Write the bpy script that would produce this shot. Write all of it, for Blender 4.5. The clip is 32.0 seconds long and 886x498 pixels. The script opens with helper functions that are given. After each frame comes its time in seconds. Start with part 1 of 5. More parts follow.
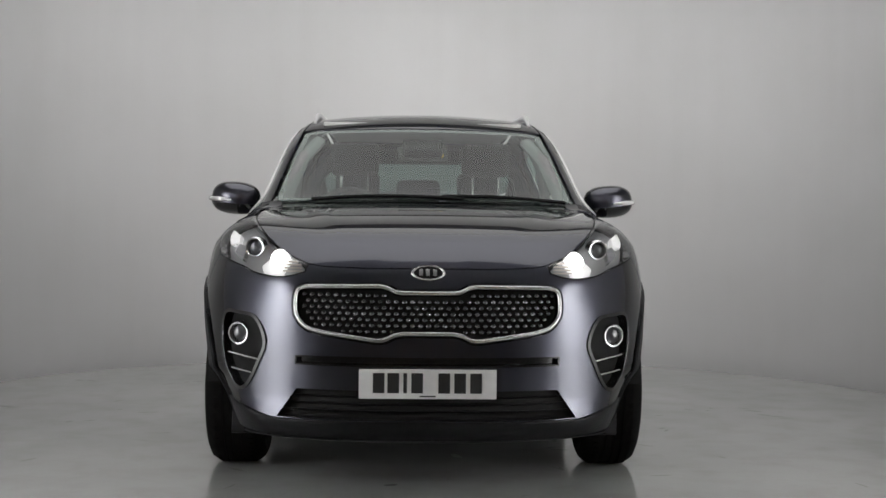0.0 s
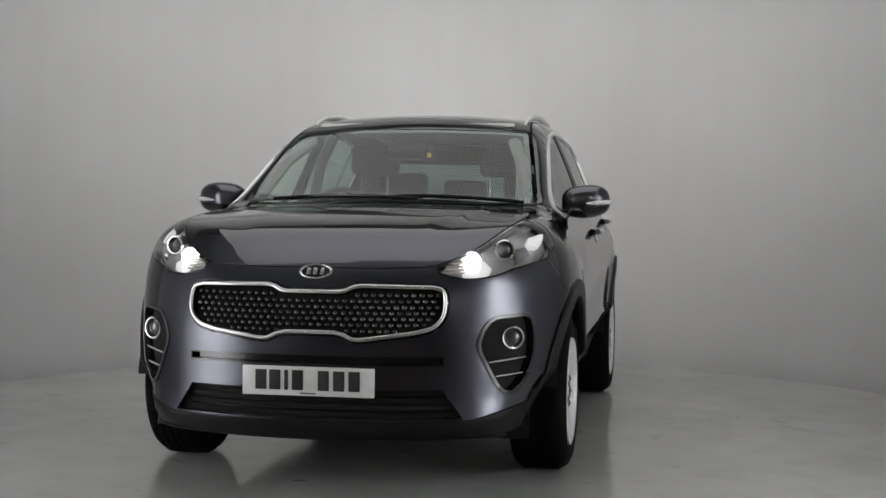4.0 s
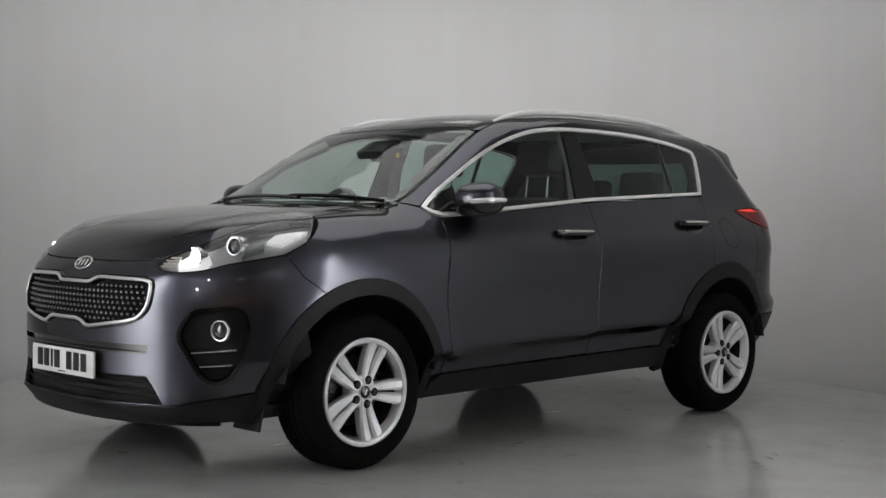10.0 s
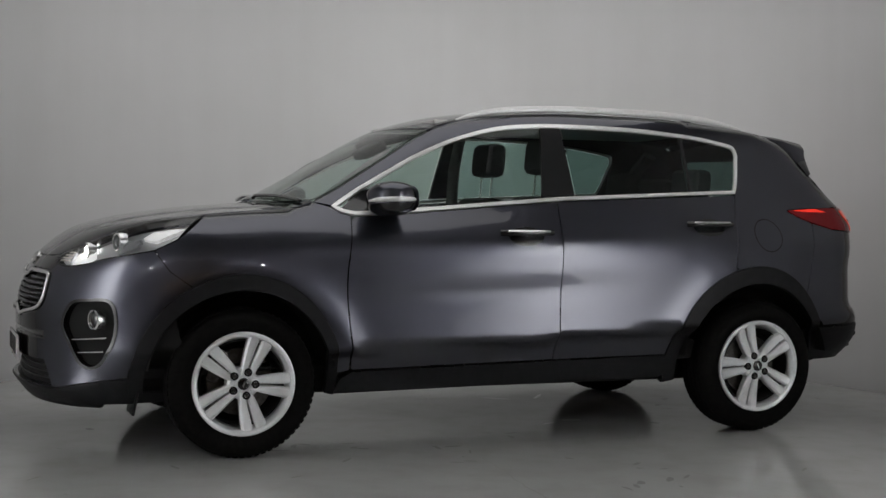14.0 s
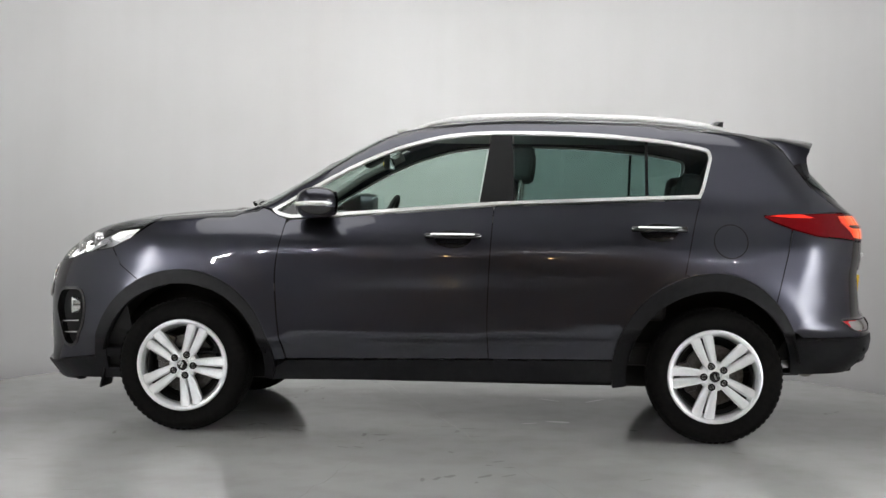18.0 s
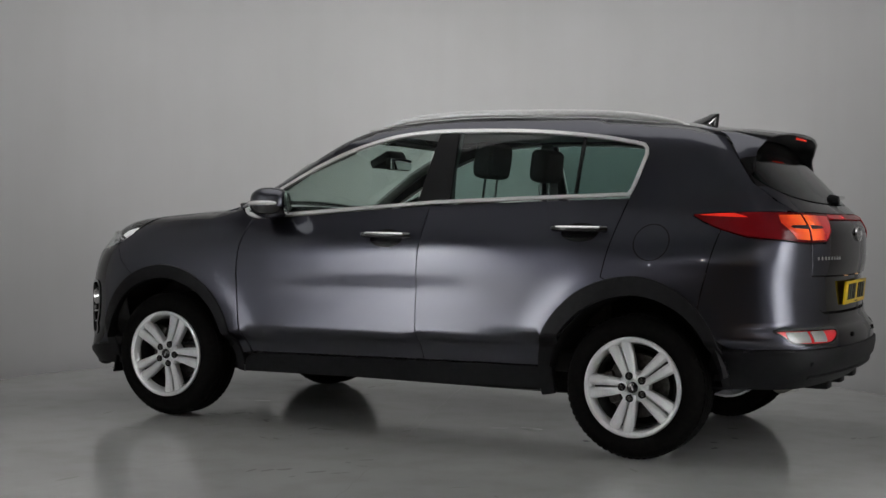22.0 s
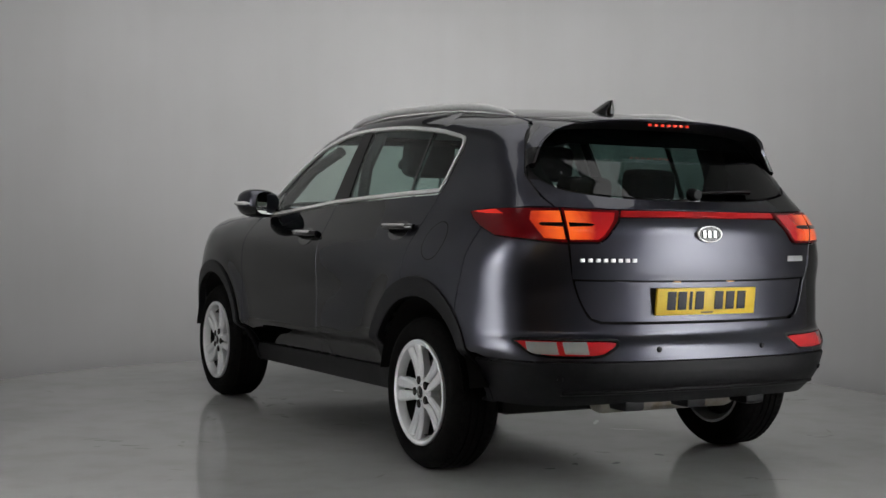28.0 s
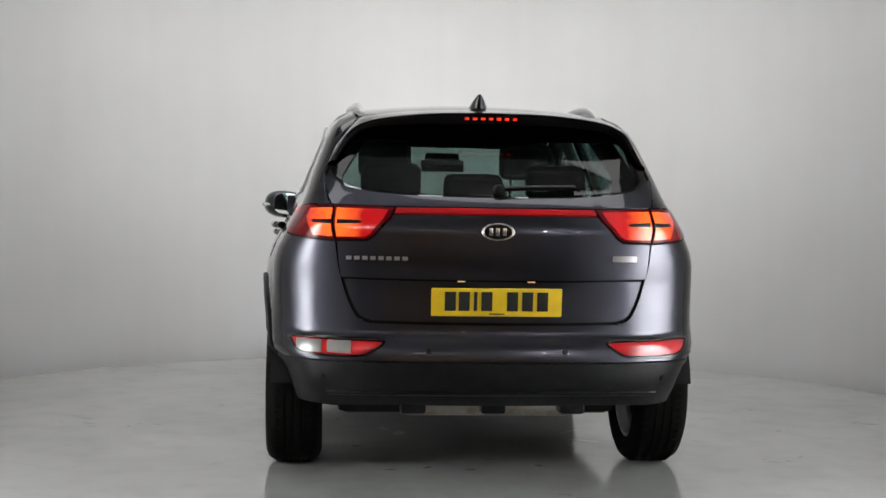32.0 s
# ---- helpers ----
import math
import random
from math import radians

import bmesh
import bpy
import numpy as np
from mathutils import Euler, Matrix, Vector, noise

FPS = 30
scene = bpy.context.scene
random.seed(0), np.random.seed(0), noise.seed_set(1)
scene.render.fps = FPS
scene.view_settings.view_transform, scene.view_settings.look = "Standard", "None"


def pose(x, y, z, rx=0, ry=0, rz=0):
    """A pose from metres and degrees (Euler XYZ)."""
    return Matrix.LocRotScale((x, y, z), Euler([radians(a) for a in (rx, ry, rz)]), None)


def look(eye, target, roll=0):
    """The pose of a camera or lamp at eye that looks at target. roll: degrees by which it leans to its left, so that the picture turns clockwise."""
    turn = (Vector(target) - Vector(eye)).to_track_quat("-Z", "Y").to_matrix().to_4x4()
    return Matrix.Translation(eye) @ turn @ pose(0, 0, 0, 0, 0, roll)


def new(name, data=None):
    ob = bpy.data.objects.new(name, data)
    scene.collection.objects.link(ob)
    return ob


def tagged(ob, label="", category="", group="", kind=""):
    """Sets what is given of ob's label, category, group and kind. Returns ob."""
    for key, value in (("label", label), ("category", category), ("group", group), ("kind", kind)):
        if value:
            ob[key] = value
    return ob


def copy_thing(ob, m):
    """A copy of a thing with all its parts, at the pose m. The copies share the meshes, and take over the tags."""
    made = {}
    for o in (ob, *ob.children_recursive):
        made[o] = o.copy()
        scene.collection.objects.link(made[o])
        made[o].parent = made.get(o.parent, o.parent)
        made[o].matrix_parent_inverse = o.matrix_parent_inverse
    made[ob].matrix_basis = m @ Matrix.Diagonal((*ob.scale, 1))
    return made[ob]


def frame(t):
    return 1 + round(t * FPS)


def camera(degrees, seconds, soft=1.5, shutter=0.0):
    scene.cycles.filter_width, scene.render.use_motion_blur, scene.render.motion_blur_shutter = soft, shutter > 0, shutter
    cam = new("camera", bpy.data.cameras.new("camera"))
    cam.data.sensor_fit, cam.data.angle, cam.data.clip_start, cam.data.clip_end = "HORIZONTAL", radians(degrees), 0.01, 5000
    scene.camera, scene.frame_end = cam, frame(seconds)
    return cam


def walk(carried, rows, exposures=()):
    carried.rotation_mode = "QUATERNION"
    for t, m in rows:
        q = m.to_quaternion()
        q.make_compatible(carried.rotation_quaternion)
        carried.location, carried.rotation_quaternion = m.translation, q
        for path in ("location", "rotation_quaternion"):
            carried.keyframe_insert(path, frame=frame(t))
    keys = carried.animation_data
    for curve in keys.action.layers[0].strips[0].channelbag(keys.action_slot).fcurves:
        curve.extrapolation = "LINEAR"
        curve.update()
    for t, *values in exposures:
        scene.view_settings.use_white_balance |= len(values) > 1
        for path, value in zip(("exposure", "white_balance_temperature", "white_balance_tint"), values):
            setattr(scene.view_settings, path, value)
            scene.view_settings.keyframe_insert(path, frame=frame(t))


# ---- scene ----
# the studio's turntable and its drive; the camera stands in the dark bay before the round white wall
def eye_row(dist, height, yaw, pitch, roll):
    a, b = radians(yaw), radians(pitch)
    e = Vector((0, -dist, height))
    return look(e, e + Vector((math.sin(a) * math.cos(b), math.cos(a) * math.cos(b), -math.sin(b))), roll)


NEAR = eye_row(7.273, 1.111, 0.429, 1.578, 0.607)
FAR = eye_row(7.688, 1.115, 0.375, 1.42, 0.819)
cam = camera(35.83, 32.0)
walk(cam, [(0, NEAR), (14.5, NEAR), (16.5, FAR), (32, FAR)],
     exposures=[(0, -0.05), (1.5, -0.08), (3, -0.12), (6, -0.64), (7, -0.88), (8, -0.66), (9, -0.24), (10, -0.2), (11, -0.25), (13, -0.52), (14.5, -0.46), (17, 0.25), (19, 0.55), (20, 0.42), (21, -0.08), (23, -0.66), (25.5, -0.62), (28, -0.45), (29, -0.55), (30, -0.32), (32, 0.32)])

# ---- world and lights ----
world = bpy.data.worlds.new("studio_world")
scene.world = world
world.use_nodes = True
world.node_tree.nodes["Background"].inputs[0].default_value = (0.02, 0.021, 0.023, 1)
world.node_tree.nodes["Background"].inputs[1].default_value = 0.3


def area_lamp(name, e, target, size, size_y, power, color, spread):
    data = bpy.data.lights.new(name, "AREA")
    data.shape, data.size, data.size_y, data.energy, data.color = ("DISK" if size == size_y else "RECTANGLE"), size, size_y, power, color
    data.spread = radians(spread)
    new(name, data).matrix_world = look(e, target)


# wall washers with narrow beams, added out of view: long bars near the ceiling light the forward side walls, boxes hung
# before the camera the round back
FILL_STRIPS = (((1.7, -3.1, 3.6), (3.1, -3.1, 1.75)), ((-1.7, -3.1, 3.6), (-3.1, -3.1, 1.75)))
for e, target in FILL_STRIPS:
    area_lamp("strip_fill_light", e, target, 0.25, 3.0, 215, (0.98, 0.99, 1.0), 42)
FILL_BOXES = (((-1.5, -3.9, 3.45), (-2.0, 2.6, 2.2)), ((0.0, -4.0, 3.45), (0, 3.2, 2.3)), ((1.5, -3.9, 3.45), (2.0, 2.6, 2.2)))
for e, target in FILL_BOXES:
    area_lamp("box_fill_light", e, target, 1.1, 0.3, 12, (1.0, 0.99, 0.975), 54)
# small spots on both sides of the camera, and one dim tube added as unseen fill in the bay behind it
SPOTS = ((-2.75, -6.5, 2.7), (-2.2, -6.7, 3.1), (2.2, -6.7, 3.1), (2.75, -6.5, 2.7))
for e in SPOTS:
    area_lamp("spot_light", e, (e[0] * 0.2, 0.0, 0.4), 0.08, 0.08, 1.2, (1.0, 0.99, 0.975), 75)
FILL_TUBE = (0.0, -9.2, 3.76)
area_lamp("tube_fill_light", FILL_TUBE, (0.0, -9.2001, 0.0), 1.5, 0.12, 9, (1.0, 0.97, 0.93), 180)
# a wide dim diffuser under the ceiling over the turntable, added unseen to lift floor and roof
FILL_PANEL, FILL_PANEL_SIZE = (0.0, 0.2, 3.78), (4.2, 4.0)
area_lamp("panel_fill_light", FILL_PANEL, (0.0, 0.2001, 0.0), FILL_PANEL_SIZE[0], FILL_PANEL_SIZE[1], 54, (1.0, 0.995, 0.985), 150)


# ---- materials ----
def nodes_of(name, color=(0.5, 0.5, 0.5), rough=0.5, metal=0.0, **more):
    m = bpy.data.materials.new(name)
    m.use_nodes = True
    b = m.node_tree.nodes["Principled BSDF"]
    b.inputs["Base Color"].default_value = (*color, 1)
    b.inputs["Roughness"].default_value = rough
    b.inputs["Metallic"].default_value = metal
    for k, v in more.items():
        b.inputs[k.replace("_", " ")].default_value = v
    return m, m.node_tree.nodes, m.node_tree.links, b


def grain(m, scale, low, high, rough=None, bump=0.0, fine=8.0, vector="Object"):
    """Two scales of noise: a broad one mixes two colours, a fine one gives relief and gloss."""
    nt = m.node_tree
    b = nt.nodes["Principled BSDF"]
    tc = nt.nodes.new("ShaderNodeTexCoord")
    big, small = nt.nodes.new("ShaderNodeTexNoise"), nt.nodes.new("ShaderNodeTexNoise")
    big.inputs["Scale"].default_value, big.inputs["Detail"].default_value = scale, 6
    small.inputs["Scale"].default_value, small.inputs["Detail"].default_value = scale * fine, 4
    ramp = nt.nodes.new("ShaderNodeValToRGB")
    ramp.color_ramp.elements[0].position, ramp.color_ramp.elements[1].position = 0.3, 0.7
    ramp.color_ramp.elements[0].color, ramp.color_ramp.elements[1].color = (*low, 1), (*high, 1)
    for n in (big, small):
        nt.links.new(tc.outputs[vector], n.inputs["Vector"])
    nt.links.new(big.outputs["Fac"], ramp.inputs["Fac"])
    nt.links.new(ramp.outputs["Color"], b.inputs["Base Color"])
    if rough:
        mr = nt.nodes.new("ShaderNodeMapRange")
        mr.inputs["To Min"].default_value, mr.inputs["To Max"].default_value = rough
        nt.links.new(small.outputs["Fac"], mr.inputs["Value"])
        nt.links.new(mr.outputs["Result"], b.inputs["Roughness"])
    if bump:
        bn = nt.nodes.new("ShaderNodeBump")
        bn.inputs["Strength"].default_value, bn.inputs["Distance"].default_value = bump, 0.002
        nt.links.new(small.outputs["Fac"], bn.inputs["Height"])
        nt.links.new(bn.outputs["Normal"], b.inputs["Normal"])
    return m


def plain(name, color, rough=0.5, metal=0.0, **more):
    return nodes_of(name, color, rough, metal, **more)[0]


def glowing(name, color, strength, rough=0.2):
    return plain(name, color, rough, 0, Emission_Color=(*color, 1), Emission_Strength=strength)


def glass_pane(name, tint, gloss=0.04):
    """A thin pane: it tints what is behind it and mirrors at its face."""
    m = bpy.data.materials.new(name)
    m.use_nodes = True
    nt = m.node_tree
    nt.nodes.clear()
    out, mix = nt.nodes.new("ShaderNodeOutputMaterial"), nt.nodes.new("ShaderNodeMixShader")
    tr, gl, lw = nt.nodes.new("ShaderNodeBsdfTransparent"), nt.nodes.new("ShaderNodeBsdfGlossy"), nt.nodes.new("ShaderNodeLayerWeight")
    pw, ma = nt.nodes.new("ShaderNodeMath"), nt.nodes.new("ShaderNodeMath")
    lw.inputs["Blend"].default_value = 0.5
    pw.operation, pw.inputs[1].default_value = "POWER", 5.0
    ma.operation, ma.inputs[1].default_value, ma.inputs[2].default_value = "MULTIPLY_ADD", 0.9, 0.06
    tr.inputs["Color"].default_value = (*tint, 1)
    gl.inputs["Roughness"].default_value = gloss
    nt.links.new(lw.outputs["Facing"], pw.inputs[0])
    nt.links.new(pw.outputs[0], ma.inputs[0])
    nt.links.new(ma.outputs[0], mix.inputs[0])
    nt.links.new(tr.outputs[0], mix.inputs[1])
    nt.links.new(gl.outputs[0], mix.inputs[2])
    nt.links.new(mix.outputs[0], out.inputs[0])
    return m


def car_paint():
    m, nodes, links, b = nodes_of("grey_metallic_paint", (0.068, 0.069, 0.087), 0.25, 1.0, Coat_Weight=1.0, Coat_Roughness=0.02, Coat_IOR=1.52, Specular_Tint=(0.06, 0.06, 0.065, 1))
    tc, n, n2 = nodes.new("ShaderNodeTexCoord"), nodes.new("ShaderNodeTexNoise"), nodes.new("ShaderNodeTexNoise")
    n.inputs["Scale"].default_value, n2.inputs["Scale"].default_value = 900, 6
    mr = nodes.new("ShaderNodeMapRange")
    mr.inputs["To Min"].default_value, mr.inputs["To Max"].default_value = 0.27, 0.35
    for k in (n, n2):
        links.new(tc.outputs["Object"], k.inputs["Vector"])
    links.new(n.outputs["Fac"], mr.inputs["Value"])
    links.new(mr.outputs["Result"], b.inputs["Roughness"])
    cr = nodes.new("ShaderNodeMapRange")
    cr.inputs["To Min"].default_value, cr.inputs["To Max"].default_value = 0.015, 0.03
    links.new(n2.outputs["Fac"], cr.inputs["Value"])
    links.new(cr.outputs["Result"], b.inputs["Coat Roughness"])
    return m


PAINT = car_paint()
CEIL = grain(plain("grey_ceiling_paint", (0.2, 0.2, 0.2), 0.9), 1.2, (0.27, 0.27, 0.27), (0.32, 0.32, 0.32))
CLAD = grain(plain("textured_black_plastic", (0.012, 0.012, 0.013), 0.5, 0, Specular_IOR_Level=0.2), 30, (0.005, 0.005, 0.0058), (0.009, 0.009, 0.0102), (0.36, 0.5), 0.25, 20)
GLOSS = plain("gloss_black_plastic", (0.008, 0.008, 0.009), 0.12, 0, Coat_Weight=0.6)
# near-black for hidden plastic, and for sheets that stand in for shade
DARK = plain("dark_plastic_and_shade", (0.003, 0.003, 0.003), 0.9)
CHROME = plain("satin_chrome", (0.88, 0.88, 0.87), 0.26, 1.0)
BRIGHT = plain("bright_window_trim", (0.88, 0.88, 0.87), 0.3, 0.55)
SATIN = grain(plain("brushed_silver_rail", (0.72, 0.72, 0.72), 0.35, 0.35), 60, (0.68, 0.68, 0.68), (0.75, 0.75, 0.75), (0.3, 0.42))
ALLOY = grain(plain("silver_alloy_lacquer", (0.8, 0.81, 0.82), 0.4, 0.35, Coat_Weight=0.5), 25, (0.74, 0.75, 0.76), (0.82, 0.83, 0.84), (0.32, 0.45))
RUBBER = grain(plain("tyre_rubber", (0.005, 0.005, 0.005), 0.8, 0, Specular_IOR_Level=0.05), 40, (0.0035, 0.0035, 0.0035), (0.007, 0.0065, 0.006), (0.7, 0.9), 0.4, 12)
BRAKE = grain(plain("brake_steel", (0.12, 0.115, 0.11), 0.4, 0.9), 60, (0.06, 0.055, 0.05), (0.13, 0.125, 0.12), (0.3, 0.5))
FABRIC = grain(plain("charcoal_seat_cloth", (0.02, 0.02, 0.02), 0.95), 90, (0.05, 0.05, 0.051), (0.075, 0.075, 0.077), None, 0.4, 6)
TRIM = grain(plain("dark_interior_trim", (0.03, 0.03, 0.03), 0.7), 50, (0.06, 0.06, 0.059), (0.085, 0.085, 0.083), (0.6, 0.8), 0.2)
LINER = grain(plain("grey_headliner_cloth", (0.3, 0.3, 0.29), 0.95), 80, (0.5, 0.5, 0.49), (0.58, 0.58, 0.57))
PILLAR = grain(plain("grey_pillar_trim", (0.3, 0.3, 0.3), 0.9), 60, (0.27, 0.275, 0.27), (0.33, 0.335, 0.33))
FRONT_GLASS = glass_pane("windscreen_glass", (0.78, 0.86, 0.82))
SIDE_GLASS = glass_pane("door_glass", (0.68, 0.78, 0.74))
REAR_GLASS = glass_pane("privacy_glass", (0.36, 0.48, 0.45))
TAILGLASS = glass_pane("tailgate_glass", (0.15, 0.21, 0.2))
FILM = plain("black_pillar_film", (0.006, 0.006, 0.0065), 0.38, 0, Specular_IOR_Level=0.25)
POD = plain("black_pod_plastic", (0.003, 0.003, 0.0032), 0.35, 0, Specular_IOR_Level=0.3)
SILVER = plain("bright_silver_letter", (0.62, 0.62, 0.62), 0.28, 0.7)
CLEAR = glass_pane("lamp_cover", (0.93, 0.94, 0.95), 0.02)
MIRROR = plain("mirror_glass", (0.9, 0.93, 0.93), 0.02, 1.0)
LED = glowing("headlamp_glow", (1.0, 0.99, 0.96), 28)
INDICATOR = plain("silvered_indicator_lens", (0.85, 0.85, 0.85), 0.2, 0.2, Coat_Weight=1.0)
# glow put into the outer wedge reflector, which is no lamp itself
WEDGEGLOW = glowing("wedge_reflector_glow", (1.0, 0.99, 0.97), 0.45)
# emission on the bowl stands in for the projector's bloom
BOWLGLOW = glowing("painted_bowl_bloom", (1.0, 0.99, 0.97), 0.5)
REFLECTOR = plain("lamp_reflector", (0.75, 0.75, 0.76), 0.22, 1.0)
LENS = plain("projector_lens", (0.05, 0.05, 0.055), 0.03, 0.0, Coat_Weight=1.0)
AMBER = plain("amber_louvre", (0.72, 0.66, 0.61), 0.3)
RED = plain("red_lamp_plastic", (0.14, 0.004, 0.006), 0.12, 0, Specular_IOR_Level=0.3)
REDGLOW = glowing("tail_lamp_glow", (1.0, 0.035, 0.018), 0.34)


def lamp_core():
    """Uneven orange and red behind a red lens."""
    m, nodes, links, b = nodes_of("tail_lamp_core", (0.25, 0.006, 0.005), 0.15, 0, Coat_Weight=1.0)
    tc, n, r = nodes.new("ShaderNodeTexCoord"), nodes.new("ShaderNodeTexNoise"), nodes.new("ShaderNodeValToRGB")
    n.inputs["Scale"].default_value, n.inputs["Detail"].default_value = 22, 3
    r.color_ramp.elements[0].position, r.color_ramp.elements[1].position = 0.15, 0.85
    r.color_ramp.elements[0].color, r.color_ramp.elements[1].color = (0.3, 0.003, 0.005, 1), (1.0, 0.15, 0.018, 1)
    # brightest at the bulbs beside the tailgate joint
    sep, a1, sub, a2, fall, mix = (nodes.new("ShaderNode" + k) for k in ("SeparateXYZ", "Math", "Math", "Math", "MapRange", "Math"))
    a1.operation = a2.operation = "ABSOLUTE"
    sub.operation, sub.inputs[1].default_value = "SUBTRACT", 0.645
    fall.inputs["From Min"].default_value, fall.inputs["From Max"].default_value = 0.01, 0.15
    fall.inputs["To Min"].default_value, fall.inputs["To Max"].default_value = 0.8, -0.35
    mix.operation, mix.inputs[1].default_value = "MULTIPLY_ADD", 0.45
    links.new(tc.outputs["Object"], n.inputs["Vector"])
    links.new(tc.outputs["Object"], sep.inputs[0])
    for src, dst in ((sep.outputs[0], a1.inputs[0]), (a1.outputs[0], sub.inputs[0]), (sub.outputs[0], a2.inputs[0]), (a2.outputs[0], fall.inputs["Value"]),
                     (n.outputs["Fac"], mix.inputs[0]), (fall.outputs["Result"], mix.inputs[2]), (mix.outputs[0], r.inputs["Fac"])):
        links.new(src, dst)
    links.new(r.outputs["Color"], b.inputs["Emission Color"])
    b.inputs["Emission Strength"].default_value = 1.1
    return m


HOTGLOW = lamp_core()
REDBAR = glowing("red_light_strip", (0.5, 0.012, 0.014), 0.05)
FOGRED = plain("bright_red_lens", (0.62, 0.015, 0.02), 0.12, 0, Coat_Weight=1.0)
WHITEPLATE = grain(plain("white_plate", (0.78, 0.78, 0.77), 0.35), 30, (0.75, 0.75, 0.74), (0.8, 0.8, 0.79))
YELLOWPLATE = grain(plain("yellow_plate", (0.88, 0.6, 0.02), 0.35), 30, (0.86, 0.57, 0.02), (0.9, 0.62, 0.025))
INK = plain("plate_ink", (0.012, 0.012, 0.012), 0.45)
PLATELAMP = glowing("plate_lamp_glow", (1.0, 0.6, 0.3), 0.5)
WHITELENS = plain("clear_ribbed_lens", (0.32, 0.31, 0.30), 0.2, 0.2, Coat_Weight=1.0)
STEEL = grain(plain("exhaust_steel", (0.32, 0.29, 0.24), 0.5, 0.7), 18, (0.24, 0.2, 0.14), (0.38, 0.36, 0.33), (0.35, 0.6))


def wall_paint():
    """Rolled white paint: broad cloudiness, faint upright roller streaks and a fine texture."""
    m, nodes, links, b = nodes_of("white_studio_paint", (0.72, 0.72, 0.725), 0.75)
    grain(m, 0.9, (0.60, 0.60, 0.60), (0.65, 0.65, 0.655), (0.5, 0.7), 0.05, 60)
    tc, mp, n, r, mx = (nodes.new("ShaderNode" + k) for k in ("TexCoord", "Mapping", "TexNoise", "ValToRGB", "MixRGB"))
    mp.inputs["Scale"].default_value = (7, 7, 0.45)
    n.inputs["Scale"].default_value, n.inputs["Detail"].default_value = 1.0, 5
    r.color_ramp.elements[0].position, r.color_ramp.elements[1].position = 0.3, 0.6
    r.color_ramp.elements[0].color, r.color_ramp.elements[1].color = (0.982, 0.981, 0.98, 1), (1, 1, 1, 1)
    mx.blend_type, mx.inputs[0].default_value = "MULTIPLY", 1.0
    links.new(tc.outputs["Object"], mp.inputs["Vector"])
    links.new(mp.outputs["Vector"], n.inputs["Vector"])
    links.new(n.outputs["Fac"], r.inputs["Fac"])
    src = b.inputs["Base Color"].links[0].from_socket
    links.new(src, mx.inputs[1])
    links.new(r.outputs["Color"], mx.inputs[2])
    links.new(mx.outputs[0], b.inputs["Base Color"])
    return m


def floor_paint():
    m, nodes, links, b = nodes_of("grey_floor_paint", (0.42, 0.42, 0.41), 0.25)
    tc = nodes.new("ShaderNodeTexCoord")
    big, mid, fine = (nodes.new("ShaderNodeTexNoise") for _ in range(3))
    for n, s, d in ((big, 0.8, 5), (mid, 5.0, 8), (fine, 60, 4)):
        n.inputs["Scale"].default_value, n.inputs["Detail"].default_value = s, d
        links.new(tc.outputs["Object"], n.inputs["Vector"])
    ramp, stain, mix = nodes.new("ShaderNodeValToRGB"), nodes.new("ShaderNodeValToRGB"), nodes.new("ShaderNodeMixRGB")
    ramp.color_ramp.elements[0].color, ramp.color_ramp.elements[1].color = (0.42, 0.42, 0.413, 1), (0.49, 0.49, 0.481, 1)
    ramp.color_ramp.elements[0].position, ramp.color_ramp.elements[1].position = 0.35, 0.65
    stain.color_ramp.elements[0].color, stain.color_ramp.elements[1].color = (0.86, 0.85, 0.83, 1), (1, 1, 1, 1)
    stain.color_ramp.elements[0].position, stain.color_ramp.elements[1].position = 0.25, 0.55
    mix.blend_type, mix.inputs[0].default_value = "MULTIPLY", 0.7
    links.new(big.outputs["Fac"], ramp.inputs[0])
    links.new(mid.outputs["Fac"], stain.inputs[0])
    links.new(ramp.outputs[0], mix.inputs[1])
    links.new(stain.outputs[0], mix.inputs[2])
    links.new(mix.outputs[0], b.inputs["Base Color"])
    mr, bn = nodes.new("ShaderNodeMapRange"), nodes.new("ShaderNodeBump")
    mr.inputs["To Min"].default_value, mr.inputs["To Max"].default_value = 0.09, 0.15
    links.new(big.outputs["Fac"], mr.inputs["Value"])
    links.new(mr.outputs["Result"], b.inputs["Roughness"])
    bn.inputs["Strength"].default_value, bn.inputs["Distance"].default_value = 0.07, 0.002
    links.new(fine.outputs["Fac"], bn.inputs["Height"])
    links.new(bn.outputs["Normal"], b.inputs["Normal"])
    return m


WALL = wall_paint()
FLOOR = floor_paint()
BAYFLOOR = grain(plain("worn_dark_floor", (0.1, 0.1, 0.1), 0.6), 1.1, (0.1, 0.1, 0.098), (0.14, 0.14, 0.137), (0.3, 0.45))
BAY = grain(plain("dark_bay_paint", (0.05, 0.05, 0.052), 0.85), 1.5, (0.04, 0.04, 0.042), (0.06, 0.06, 0.062))
SCUFF = plain("floor_scuff", (0.36, 0.355, 0.342), 0.15)
STAIN = plain("dark_floor_stain", (0.35, 0.347, 0.338), 0.1)
FLAKE = plain("bare_floor_patch", (0.62, 0.62, 0.6), 0.18)
SEAM = plain("hairline_seam", (0.2, 0.195, 0.185), 0.7)
WARM = glowing("warm_bulb", (1.0, 0.62, 0.28), 60)


